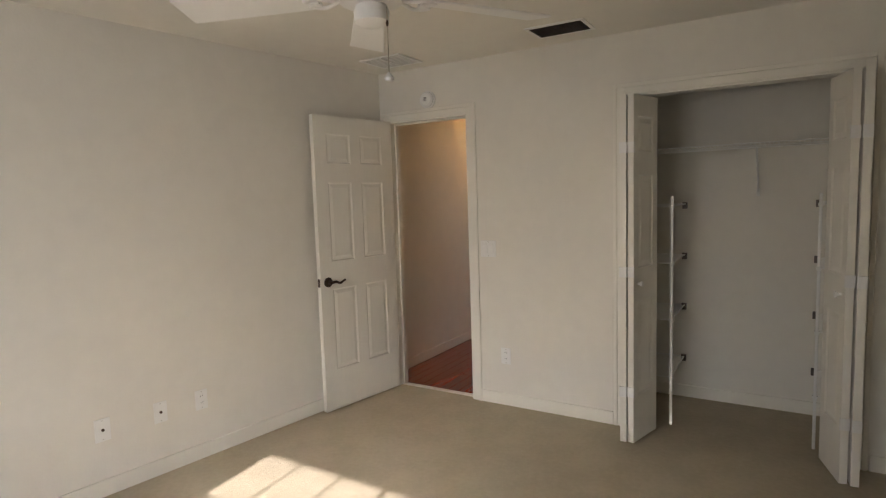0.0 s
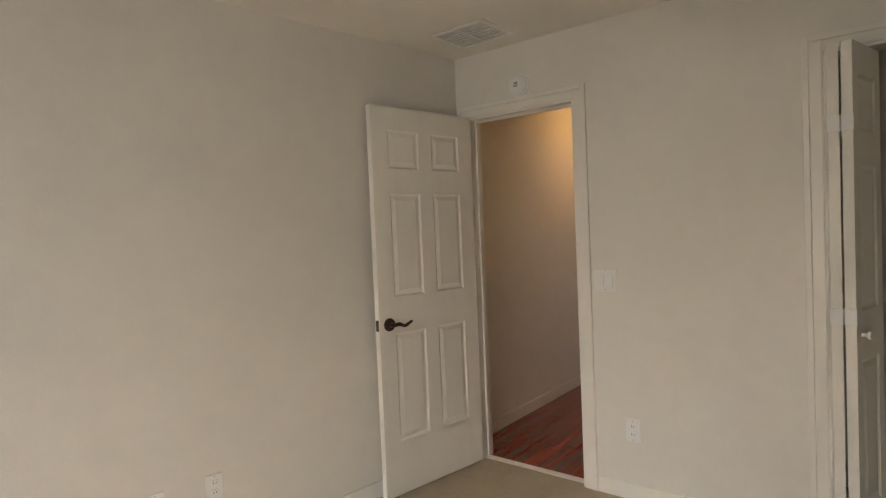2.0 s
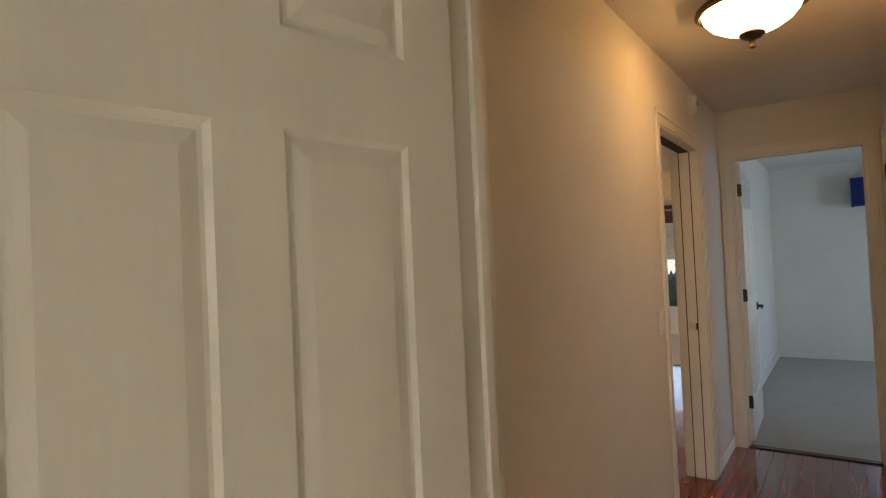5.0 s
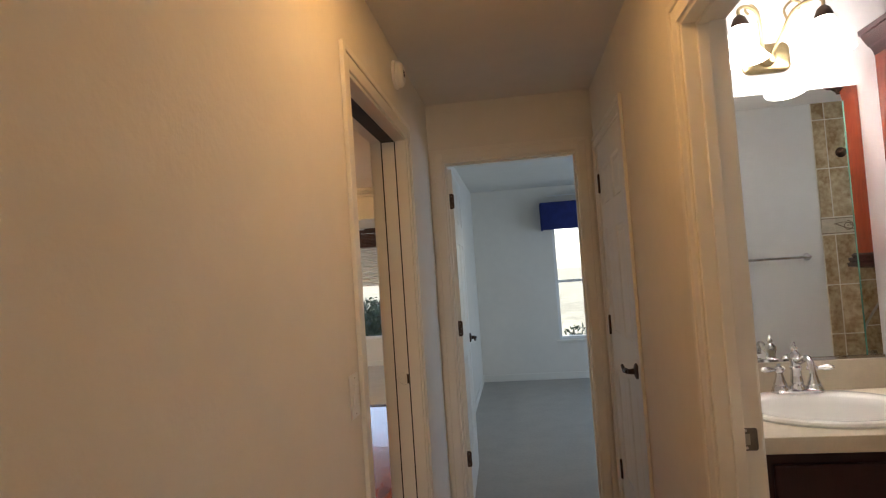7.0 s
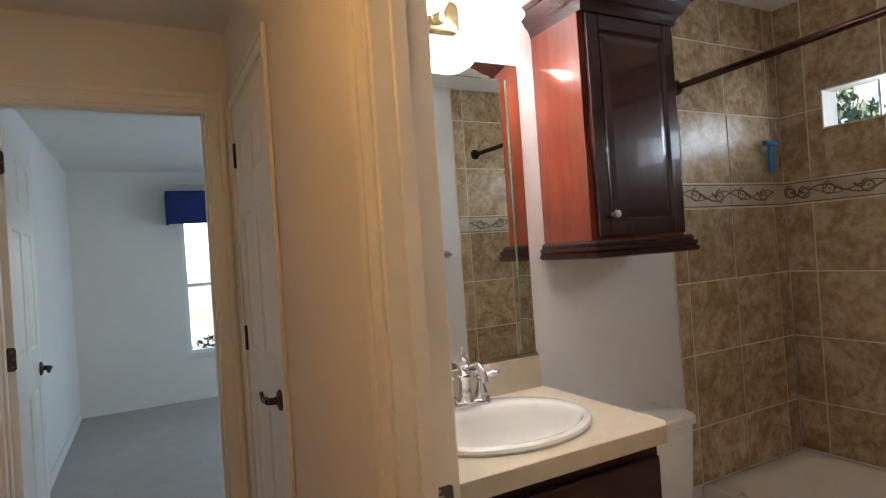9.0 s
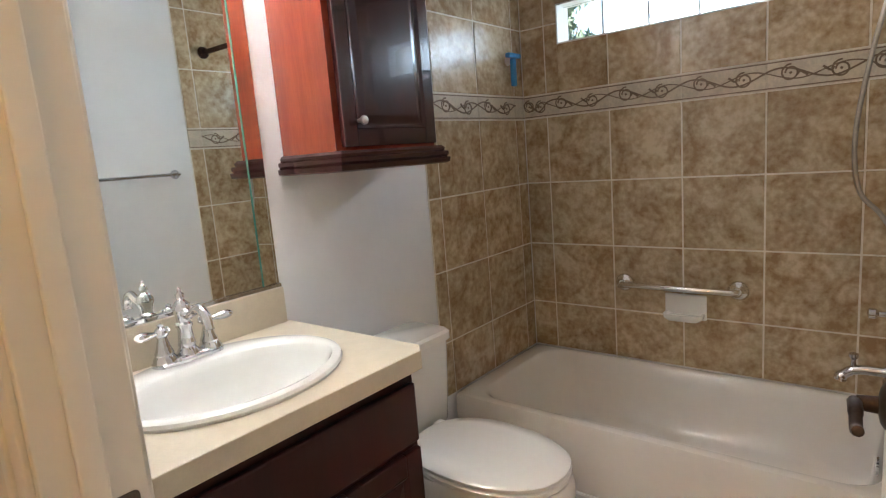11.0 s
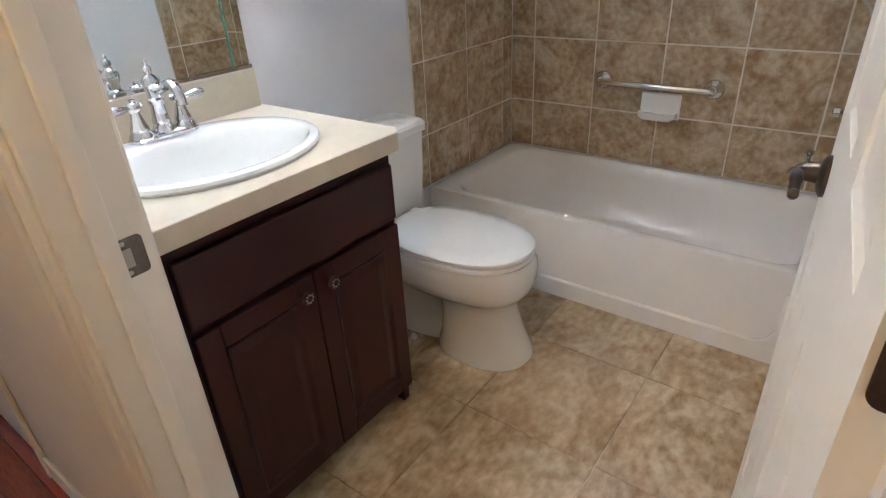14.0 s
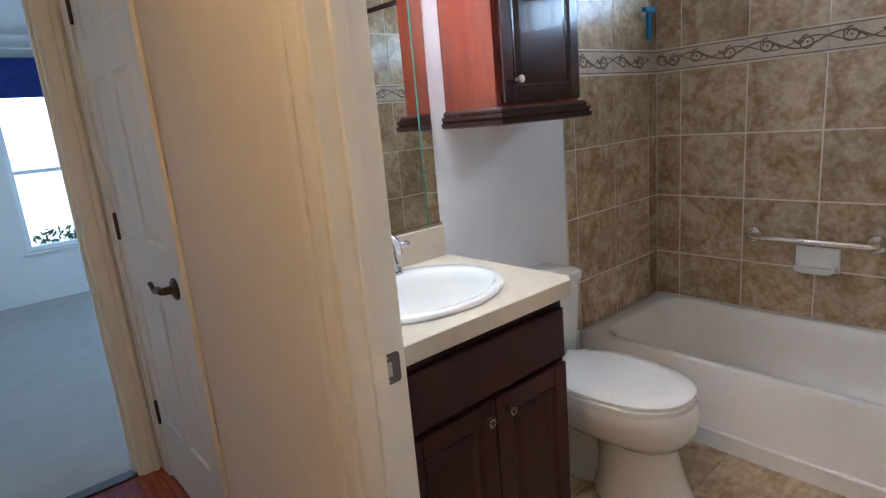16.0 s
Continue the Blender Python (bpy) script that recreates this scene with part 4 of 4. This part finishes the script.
def bath_mirror():
    m = thing("wall_mirror", "frameless wall mirror with slanted edge strips above vanity", "mirror")
    x0, x1, z0, z1, y = 0.93, 1.615, 1.0, 2.0, 2.716
    w = 0.055
    part("pane", boxes((x0 + w, y - 0.012, z0, x1 - w, y - 0.006, z1 - w)), "mirror", m)

    def strip(a, b, c, d):
        return loft([[Vector(p) for p in (a, b, c, d)], [Vector((p[0], y - 0.0005, p[2])) for p in (a, b, c, d)]])
    i, o = y - 0.015, y - 0.008
    part("bevel_strip", strip((x1 - w, i, z0), (x1, o, z0), (x1, o, z1), (x1 - w, i, z1 - w)), "mirror", m)
    part("bevel_strip", strip((x0, o, z0), (x0 + w, i, z0), (x0 + w, i, z1 - w), (x0, o, z1)), "mirror", m)
    part("bevel_strip", strip((x0 + w, i, z1 - w), (x1 - w, i, z1 - w), (x1, o, z1), (x0, o, z1)), "mirror", m)
    part("glass_edge", boxes((x1 - w - 0.003, y - 0.0145, z0, x1 - w + 0.002, y - 0.0085, z1 - w)), "gedge", m, "green glass edge")
    part("bottom_channel", boxes((x0, y - 0.02, z0 - 0.004, x1, y - 0.001, z0 + 0.008), bevel=0.002), "chrome", m)
    return m


bath_mirror()


def wall_cabinet():
    c = thing("wall_cabinet", "red cherry wall cabinet with crown moulding above toilet", "cabinet")
    x0, x1, yf, yb = 1.69, 2.115, 2.475, 2.716
    # body in the lit tone, door and mouldings in the shaded tone
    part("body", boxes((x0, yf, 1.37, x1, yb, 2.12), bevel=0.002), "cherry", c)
    d = raised_front(x0 + 0.02, x1 - 0.012, 1.385, 2.10, yf, 0.02, "cherry_shaded", c, "door", 0.05)
    part("knob", lathe([(0.006, 0), (0.005, 0.014), (0.013, 0.02), (0.012, 0.028), (0, 0.031)], out_of(1.765, yf - 0.02, 1.455, "y-"), 16), "nickel", d, "pewter round knob", True)

    def moulding(name, prof):
        rings = []
        for o, z in prof:
            rings.append([Vector(p) for p in ((x0 - o, yb, z), (x0 - o, yf - 0.02 - o, z), (x1 + o, yf - 0.02 - o, z), (x1 + o, yb, z))])
        part(name, loft(rings), "cherry_shaded", c)
    moulding("crown_moulding", [(0.0, 2.105), (0.004, 2.12), (0.012, 2.135), (0.02, 2.14), (0.038, 2.17), (0.042, 2.18), (0.050, 2.182), (0.050, 2.20)])
    moulding("base_moulding", [(0.012, 1.318), (0.022, 1.322), (0.024, 1.336), (0.016, 1.340), (0.020, 1.346), (0.020, 1.356), (0.010, 1.360), (0.012, 1.368), (0.004, 1.376)])
    return c


wall_cabinet()


def vanity_light():
    l = thing("vanity_light", "brass wall light with two lit bell glass shades", "wall light", "", Matrix.Translation((1.31, BY1, 2.135)))
    part("back_plate", loft([[Vector((p.x, -z, p.y)) for p in rrect(0, 0, 0, hx, hy, 0.025)] for z, hx, hy in ((0.001, 0.085, 0.055), (0.012, 0.085, 0.055), (0.018, 0.075, 0.045))]), "brass", l, "", True)
    part("boss", lathe([(0.035, 0.016), (0.03, 0.03), (0.012, 0.04)], Matrix.Translation((0, 0, 0)) @ FACE["y-"], 18), "brass", l, "", True)
    for s in (-1, 1):
        part("arm", tube(curve([(s * 0.01, -0.03, 0.0), (s * 0.03, -0.06, 0.05), (s * 0.06, -0.115, 0.13), (s * 0.11, -0.150, 0.15), (s * 0.14, -0.155, 0.14), (s * 0.14, -0.155, 0.112)]), 0.006, 10), "brass", l, "curved brass arm", True)
        bm = tube(curve([(s * 0.05, -0.09, 0.11), (s * 0.045, -0.085, 0.15), (s * 0.07, -0.095, 0.175), (s * 0.095, -0.1, 0.16), (s * 0.085, -0.1, 0.14)]), 0.0045, 8)
        part("scroll", bm, "brass", l, "", True)
        part("cap", lathe([(0.008, 0.09), (0.02, 0.08), (0.03, 0.055), (0.028, 0.045)], Matrix.Translation((s * 0.14, -0.155, 0.03)), 18), "bronze", l, "", True)
        prof = [(0.026, 0.05), (0.036, 0.035), (0.046, 0.0), (0.055, -0.035), (0.072, -0.062), (0.085, -0.075), (0.081, -0.075), (0.068, -0.06), (0.05, -0.03), (0.041, 0.0), (0.03, 0.033)]
        part("shade", loft([[p + Vector((s * 0.14, -0.155, 0.03)) for p in oval(0, 0, z, r, r, 28)] for r, z in prof], (True, True)), "lampwhite", l, "glowing white bell glass shade", True)
        part("bulb", lathe([(0.008, 0.02), (0.018, 0.0), (0.024, -0.022), (0.018, -0.042), (0.0, -0.05)], Matrix.Translation((s * 0.14, -0.155, 0.03)), 16), "bulb", l, "glowing white bulb", True)
    return l


vanity_light()


def bar(name, a, b, out, z, r, flange, mat, label, cat):
    """A wall bar between two posts; a and b lie on the wall, out points off it."""
    t = thing(name, label, cat)
    a, b, out = Vector((*a, z)), Vector((*b, z)), Vector(out)
    d = (b - a).normalized()
    reach = out.length
    pts = [a + out * 0.2, a + out * 0.85 + d * 0.004, a + out + d * 0.02, b + out - d * 0.02, b + out * 0.85 - d * 0.004, b + out * 0.2]
    part("rail", tube(pts, r, 12), mat, t, "", True)
    q = out.to_track_quat("Z", "Y").to_matrix().to_4x4()
    for p in (a, b):
        part("flange", lathe([(flange, 0.001), (flange, 0.005), (flange * 0.95, 0.011), (flange * 0.78, 0.018), (flange * 0.5, 0.024), (r * 1.25, 0.032)], Matrix.Translation(p) @ q, 24), mat, t, "", True)
    return t


TX = 3.112
bar("grab_bar", (TX, 2.235), (TX, 1.765), (-0.055, 0, 0), 0.708, 0.0130, 0.041, "steel", "polished metal grab bar on tiled wall above tub", "grab bar")
bar("towel_bar", (1.46, BY0), (2.10, BY0), (0, 0.065, 0), 1.355, 0.008, 0.024, "chrome", "chrome towel bar on white bathroom wall", "towel bar")
rod = thing("shower_curtain_rod", "dark bronze shower curtain rod with no curtain", "curtain rod")
part("rod", tube([(2.35, BY0 + 0.012, 1.985), (2.42, BY1 - 0.012, 1.985)], 0.0135, 14), "rod", rod, "", True)
for x, y, w in ((2.35, BY0 + 0.0085, "y+"), (2.42, BY1 - 0.0085, "y-")):
    part("flange", lathe([(0.032, 0), (0.03, 0.008), (0.016, 0.02)], out_of(x, y, 1.985, w), 20), "rod", rod, "", True)

dish = thing("soap_dish", "white ceramic soap dish set on tiled wall", "soap dish")
part("back", boxes((TX - 0.012, 1.885, 0.565, TX, 2.055, 0.675), bevel=0.006), "porcelain", dish)
part("tray", loft([rrect(TX - 0.035, 1.97, z, hx, hy, 0.02) for z, hx, hy in ((0.568, 0.028, 0.065), (0.580, 0.036, 0.078), (0.598, 0.036, 0.080), (0.598, 0.029, 0.072), (0.588, 0.024, 0.066))]), "porcelain", dish, "", True)

WY = BY0 + 0.0085
WS = WY
spout = thing("tub_spout", "chrome tub spout with pull knob on tiled wall", "tub spout")
part("body", tube(curve([(2.84, WY, 0.545), (2.84, WS + 0.10, 0.545), (2.84, WS + 0.17, 0.540), (2.84, WS + 0.205, 0.515), (2.84, WS + 0.21, 0.50)]), [0.022] * 6 + [0.016] * 6 + [0.016] * 6 + [0.019] * 7, 14), "chrome", spout, "", True)
part("pull_knob", lathe([(0.009, 0.0), (0.006, 0.018), (0.008, 0.024), (0.015, 0.032), (0.014, 0.042), (0, 0.048)], Matrix.Translation((2.84, WS + 0.175, 0.553)), 14), "chrome", spout, "", True)
valve = thing("shower_valve", "round metal shower valve with hanging lever handle", "shower valve")
part("escutcheon", lathe([(0.066, 0), (0.066, 0.006), (0.052, 0.014), (0.030, 0.020), (0.025, 0.05), (0.023, 0.088), (0.014, 0.096)], out_of(2.66, WY, 0.572, "y+"), 32), "chrome", valve, "", True)
part("handle", tube(curve([(2.66, WY + 0.075, 0.565), (2.66, WS + 0.080, 0.545), (2.66, WS + 0.085, 0.520), (2.66, WS + 0.092, 0.505)]), [0.015] * 6 + [0.012] * 6 + [0.015] * 7, 14), "chrome", valve, "", True)
part("ring", lathe([(0.0125, -0.004), (0.0142, 0), (0.0125, 0.004)], Matrix.Translation((2.66, WS + 0.084, 0.528)), 18), "bluep", valve, "", True)
handle2 = thing("water_handle", "small chrome cross handle on tiled wall", "tap handle")
part("stem", lathe([(0.032, 0), (0.031, 0.012), (0.017, 0.024), (0.016, 0.05), (0.022, 0.062), (0.010, 0.082), (0.009, 0.115), (0.018, 0.124), (0.018, 0.142), (0, 0.148)], out_of(2.90, WY, 0.72, "y+"), 18), "chrome", handle2, "", True)
hose = thing("shower_hose", "chrome flexible shower hose hanging in a loop", "shower hose")
part("hose", tube(curve([(2.93, WY + 0.02, 0.80), (2.95, WY + 0.05, 0.90), (2.98, WY + 0.12, 1.03), (2.98, WY + 0.185, 1.12), (2.98, WY + 0.20, 1.3), (2.97, WY + 0.165, 1.55), (2.95, WY + 0.12, 1.75), (2.94, WY + 0.10, 1.85)], 8), 0.0075, 10), "nickel", hose, "", True)
part("hand_shower", lathe([(0.012, 0), (0.014, 0.10), (0.022, 0.13), (0.045, 0.15), (0.045, 0.165), (0, 0.17)], Matrix.Translation((2.94, WY + 0.10, 1.85)) @ Matrix.Rotation(radians(-25), 4, "X"), 18), "chrome", hose, "", True)
part("bracket", boxes((2.925, WY, 1.84, 2.955, WY + 0.10, 1.87), bevel=0.004), "chrome", hose)
squeegee = thing("shower_squeegee", "small blue plastic squeegee hung on tiled wall", "squeegee")
part("blade", boxes((2.93, BY1 - 0.055, 1.755, 3.03, BY1 - 0.030, 1.775), bevel=0.004), "bluep", squeegee)
part("handle", boxes((2.965, BY1 - 0.05, 1.63, 2.995, BY1 - 0.03, 1.755), bevel=0.006), "bluep", squeegee)
part("hook", lathe([(0.02, 0), (0.018, 0.008), (0.006, 0.03)], out_of(2.98, BY1 - 0.0085, 1.745, "y-"), 14), "white", squeegee, "", True)
holder = thing("toilet_paper_holder", "chrome toilet paper holder with small roll on vanity side", "paper holder")
part("post", lathe([(0.02, 0), (0.018, 0.008), (0.007, 0.012), (0.007, 0.06)], out_of(1.614, 2.36, 0.66, "x+"), 14), "chrome", holder, "", True)
part("roll", lathe([(0.02, -0.05), (0.042, -0.05), (0.042, 0.05), (0.02, 0.05)], Matrix.Translation((1.672, 2.42, 0.66)) @ FACE["y-"], 24), "white", holder, "white paper roll", True)
part("spindle", tube([(1.672, 2.355, 0.66), (1.672, 2.48, 0.66)], 0.007, 10), "chrome", holder, "", True)

# ---- far rooms ----
val = thing("window_valance", "navy blue fabric box valance above window", "valance")
part("front", boxes((0.65, 7.44, 1.845, 1.75, 7.465, 2.165), bevel=0.006), "blue", val)
for x in (0.65, 1.725):
    part("side", boxes((x, 7.465, 1.845, x + 0.025, 7.648, 2.165), bevel=0.005), "blue", val)
part("top", boxes((0.65, 7.44, 2.165, 1.75, 7.648, 2.18), bevel=0.004), "blue", val)
crod = thing("curtain_rod", "white curtain rod above the navy valance", "curtain rod")
part("rod", tube([(0.75, 7.55, 2.27), (1.8, 7.55, 2.27)], 0.008, 8), "white", crod)
for x in (0.85, 1.7):
    part("bracket", boxes((x, 7.55, 2.26, x + 0.015, 7.65, 2.28), bevel=0.002), "white", crod)

blind = thing("wood_blind", "raised dark brown wooden blind at top of sunroom window", "blind")
part("head_rail", boxes((-4.05, 9.27, 2.12, -1.75, 9.345, 2.2), bevel=0.004), "blind", blind)
for i in range(9):
    part("slat", boxes((-4.03, 9.275, 1.90 + i * 0.024, -1.77, 9.34, 1.922 + i * 0.024), bevel=0.002), "blind", blind)
for x0, x1 in ((-4.03, -2.82), (-2.79, -1.77)):
    s = thing("cellular_shade", "white pleated cellular shade lowered halfway on window", "window shade", "cellular shades")
    rings = []
    for i in range(33):
        z = 1.90 - 0.6 * i / 32
        rings.append([Vector(p) for p in ((x0, 9.335 - (0.016 if i % 2 else 0), z), (x1, 9.335 - (0.016 if i % 2 else 0), z), (x1, 9.345, z), (x0, 9.345, z))])
    part("pleats", loft(rings), "shade", s)
    part("bottom_rail", boxes((x0, 9.31, 1.275, x1, 9.345, 1.30), bevel=0.004), "white", s)


def foliage(name, label, category, x, y, z0, w, d, h, n, seed, trunk=False):
    rnd = random.Random(seed)
    t = thing(name, label, category)
    bm = bmesh.new()
    lumps = [(rnd.uniform(-w, w), rnd.uniform(-d, d), rnd.uniform(0.25, 0.9) * h, rnd.uniform(0.25, 0.5) * min(h, 2 * d, 2 * w)) for _ in range(14)]
    for _ in range(n):
        lx, ly, lz, r = rnd.choice(lumps)
        v = Vector((rnd.gauss(0, 1), rnd.gauss(0, 1), rnd.gauss(0, 1))).normalized() * r * rnd.uniform(0.55, 1.05)
        c = Vector((x + lx, y + ly, z0 + max(0.03, lz + v.z * 0.8))) + Vector((v.x, v.y, 0))
        q = Euler((rnd.uniform(0, 6), rnd.uniform(0, 6), rnd.uniform(0, 6))).to_matrix()
        s = rnd.uniform(0.03, 0.07)
        bm.faces.new([bm.verts.new(c + q @ Vector(p) * s) for p in ((-1, 0, 0), (0, -0.45, 0.1), (1, 0, 0), (0, 0.45, 0.1))])
    tagged(part("leaves", bm, "leaf", t), kind="stuff")
    bm = tube([(x, y, z0), (x + 0.03, y, z0 + h * 0.35), (x, y + 0.05, z0 + h * 0.75)], [0.06, 0.045, 0.02], 8)
    for k in range(5):
        a = k * 1.3
        tube([(x, y, z0 + h * (0.25 + 0.08 * k)), (x + math.cos(a) * w * 0.7, y + math.sin(a) * d * 0.7, z0 + h * (0.5 + 0.08 * k))], [0.025, 0.008], 6, bm)
    part("trunk", bm, "bark", t)
    return t


foliage("hedge_bush", "dense green garden hedge outside the sunroom window", "hedge", -3.2, 12.0, -0.5, 2.6, 0.6, 1.45, 11000, 3)
foliage("garden_tree", "leafy garden tree outside the bathroom window", "tree", 7.0, 4.45, -0.5, 0.3, 0.3, 3.9, 2500, 5)
foliage("garden_shrub", "leafy shrub outside the far bedroom window", "shrub", 1.9, 10.5, -0.5, 0.7, 0.6, 0.8, 900, 8)

# ---- tiles and planks ----
piece_meshes = {}


def piece(name, mat, parent, x0, y0, z0, x1, y1, z1, bevel=0.0015):
    """One tile or plank; alike pieces share their mesh."""
    key = (mat, round(x1 - x0, 3), round(y1 - y0, 3), round(z1 - z0, 3))
    c = Vector(((x0 + x1) / 2, (y0 + y1) / 2, (z0 + z1) / 2))
    if key not in piece_meshes:
        ob = link(name, boxes((x0 - c.x, y0 - c.y, z0 - c.z, x1 - c.x, y1 - c.y, z1 - c.z)), mat, parent)
        bmx = bmesh.new()
        bmx.from_mesh(ob.data)
        bmesh.ops.bevel(bmx, geom=bmx.edges[:], offset=bevel, segments=1, affect="EDGES")
        bmx.to_mesh(ob.data)
        bmx.free()
        piece_meshes[key] = ob.data
    else:
        ob = new(name, piece_meshes[key])
        ob.parent = parent
    ob.location = c
    return ob


def minus(a0, a1, z0, z1, hole):
    """The rectangles that are left of (a0..a1, z0..z1) beside a hole."""
    h0, h1, s, t = hole
    if a1 <= h0 or a0 >= h1 or z1 <= s or z0 >= t:
        return [(a0, a1, z0, z1)]
    out = []
    if a0 < h0:
        out.append((a0, h0, z0, z1))
    if a1 > h1:
        out.append((h1, a1, z0, z1))
    b0, b1 = max(a0, h0), min(a1, h1)
    if z0 < s:
        out.append((b0, b1, z0, s))
    if z1 > t:
        out.append((b0, b1, t, z1))
    return [o for o in out if o[1] - o[0] > 0.012 and o[3] - o[2] > 0.012]


COURSES = [(0.345, 0.574), (0.574, 0.873), (0.873, 1.173), (1.173, 1.481), (1.588, 1.893), (1.893, 2.198), (2.198, H)]
BAND = (1.481, 1.588)
g = 0.0034
vine_mesh = {}


def vine(parent, m, length):
    """The scrolled vine in relief on a border tile."""
    key = round(length, 2)
    if key not in vine_mesh:
        bm = bmesh.new()
        L, r = length / 2, 0.0037
        w = 0.024
        tube([(-L + 2 * L * i / 24, w * math.sin(math.pi * 2 * i / 24 + 0.6), 0) for i in range(25)], r, 5, bm)
        tube([(-L + 2 * L * i / 24, -w * 0.8 * math.sin(math.pi * 2 * i / 24 - 0.5), 0) for i in range(25)], r * 0.7, 5, bm)
        for s in (-1, 1):
            tube([(s * L * 0.5 + (0.030 - 0.0007 * i) * math.cos(i * 0.42 + 1.5), -s * 0.004 + (0.030 - 0.0007 * i) * math.sin(i * 0.42 + 1.5), 0) for i in range(20)], r * 0.9, 5, bm)
            tube(curve([(s * L * 0.15, s * 0.012, 0), (s * L * 0.30, -s * 0.005, 0), (s * L * 0.36, s * 0.006, 0)], 4), r * 1.2, 5, bm)
            lathe([(0.006, -0.002), (0.004, 0.002), (0, 0.003)], Matrix.Translation((s * L * 0.5, -s * 0.003, 0)), 8, bm)
        ob = link("vine", bm, "vine", parent)
        vine_mesh[key] = ob.data
    else:
        ob = new("vine", vine_mesh[key])
        ob.parent = parent
    ob.matrix_basis = m
    return ob


def tiled(name, axis, face, out, joints, hole=(9, 9, 9, 9), trim_end=None):
    """A tiled face on a wall: a grout bed, tiles, a border band with its vine. out: which way it faces."""
    t, bed = 0.008, 0.0055
    a0, a1 = joints[0], joints[-1]

    def q(p0, p1, z0, z1, d0, d1):
        lo, hi = sorted((face + out * d0, face + out * d1))
        return (lo, p0, z0, hi, p1, z1) if axis == "x" else (p0, lo, z0, p1, hi, z1)
    bm = bmesh.new()
    for p in minus(a0, a1, 0.345, H, hole):
        boxes(q(*p, 0.0005, bed), bm=bm)
    base = structure(name, bm, "grout", "brown marbled stone-look wall tiles with scroll border")
    for p0, p1 in zip(joints, joints[1:]):
        for z0, z1 in COURSES:
            for r in minus(p0 + g, p1 - g, z0 + g, z1 - g, hole):
                piece("tile", "tile", base, *q(*r, 0.001, t))
        b = piece("border_tile", "band", base, *q(p0 + 0.0006, p1 - 0.0006, BAND[0] + g, BAND[1] - g, 0.001, t))
        if p1 - p0 > 0.11:
            turn = {("x", -1): -90, ("x", 1): 90, ("y", -1): 0, ("y", 1): 180}[(axis, out)]
            c = ((face + out * t, (p0 + p1) / 2) if axis == "x" else ((p0 + p1) / 2, face + out * t))
            vine(base, Matrix.Translation((*c, sum(BAND) / 2)) @ Matrix.Rotation(radians(turn), 4, "Z") @ Matrix.Rotation(radians(90), 4, "X"), p1 - p0)
    for z in (BAND[0] + 0.008, BAND[1] - 0.008):
        piece("border_line", "vine", base, *q(a0, a1, z - 0.002, z + 0.002, 0.006, t + 0.0012), bevel=0.0004)
    return base


tiled("wall_tiles_east", "x", BX1, -1, [BY0 + 0.006, 1.37, 1.675, 1.98, 2.285, 2.59, BY1 - 0.006], WINB)
tiled("wall_tiles_north", "y", BY1, -1, [2.345, 2.42, 2.725, 3.03, BX1 - 0.009])
tiled("wall_tiles_south", "y", BY0, 1, [2.20, 2.275, 2.58, 2.885, BX1 - 0.009])

xs = [0.91, 1.25, 1.68, 2.11, 2.41]
ys = [BY0, 1.605, 2.03, 2.46, BY1]
for a, b in zip(xs, xs[1:]):
    for c, d in zip(ys, ys[1:]):
        piece("floor_tile", "ftile", floor_bath, a + 0.0012, c + 0.0012, -0.006, b - 0.0012, d - 0.0012, 0.0, 0.0008)
piece("threshold", "ftile", floor_bath, 0.857, 1.155, -0.006, 0.908, 2.005, 0.0)

rnd = random.Random(4)
PW = 0.0833
for i in range(12):
    x0, y = -0.15 + i * PW, 0.08 - rnd.uniform(0, 0.9)
    while y < 3.73:
        y1 = min(y + 1.2, 3.735)
        if y1 > 0.1 and x0 + PW < 0.858:
            piece("plank", "wood", floor_hall, x0 + 0.0006, max(y, 0.08) + 0.0006, -0.012, x0 + PW - 0.0006, y1 - 0.0006, 0.0, 0.001)
        y += 1.2
bm = bmesh.new()
i = 0
while -0.15 - (i + 1) * PW > -5.0:
    x1 = -0.15 - i * PW
    y = 0.12 - rnd.uniform(0, 0.9)
    while y < 6.57:
        a, b = max(y, 0.12), min(y + 1.2, 6.57)
        if not (x1 > -0.26 and (b < 2.11 or a > 3.0)):
            boxes((x1 - PW + 0.0006, a + 0.0006, -0.012, x1 - 0.0006, b - 0.0006, 0.0) if x1 < -0.26 else (x1 - PW + 0.0006, 2.109, -0.012, x1 - 0.0006, 3.0, 0.0), bm=bm) if x1 < -0.26 or a <= 2.11 else None
        y += 1.2
    i += 1
tagged(part("living_planks", bm, "wood", floor_hall), kind="stuff")
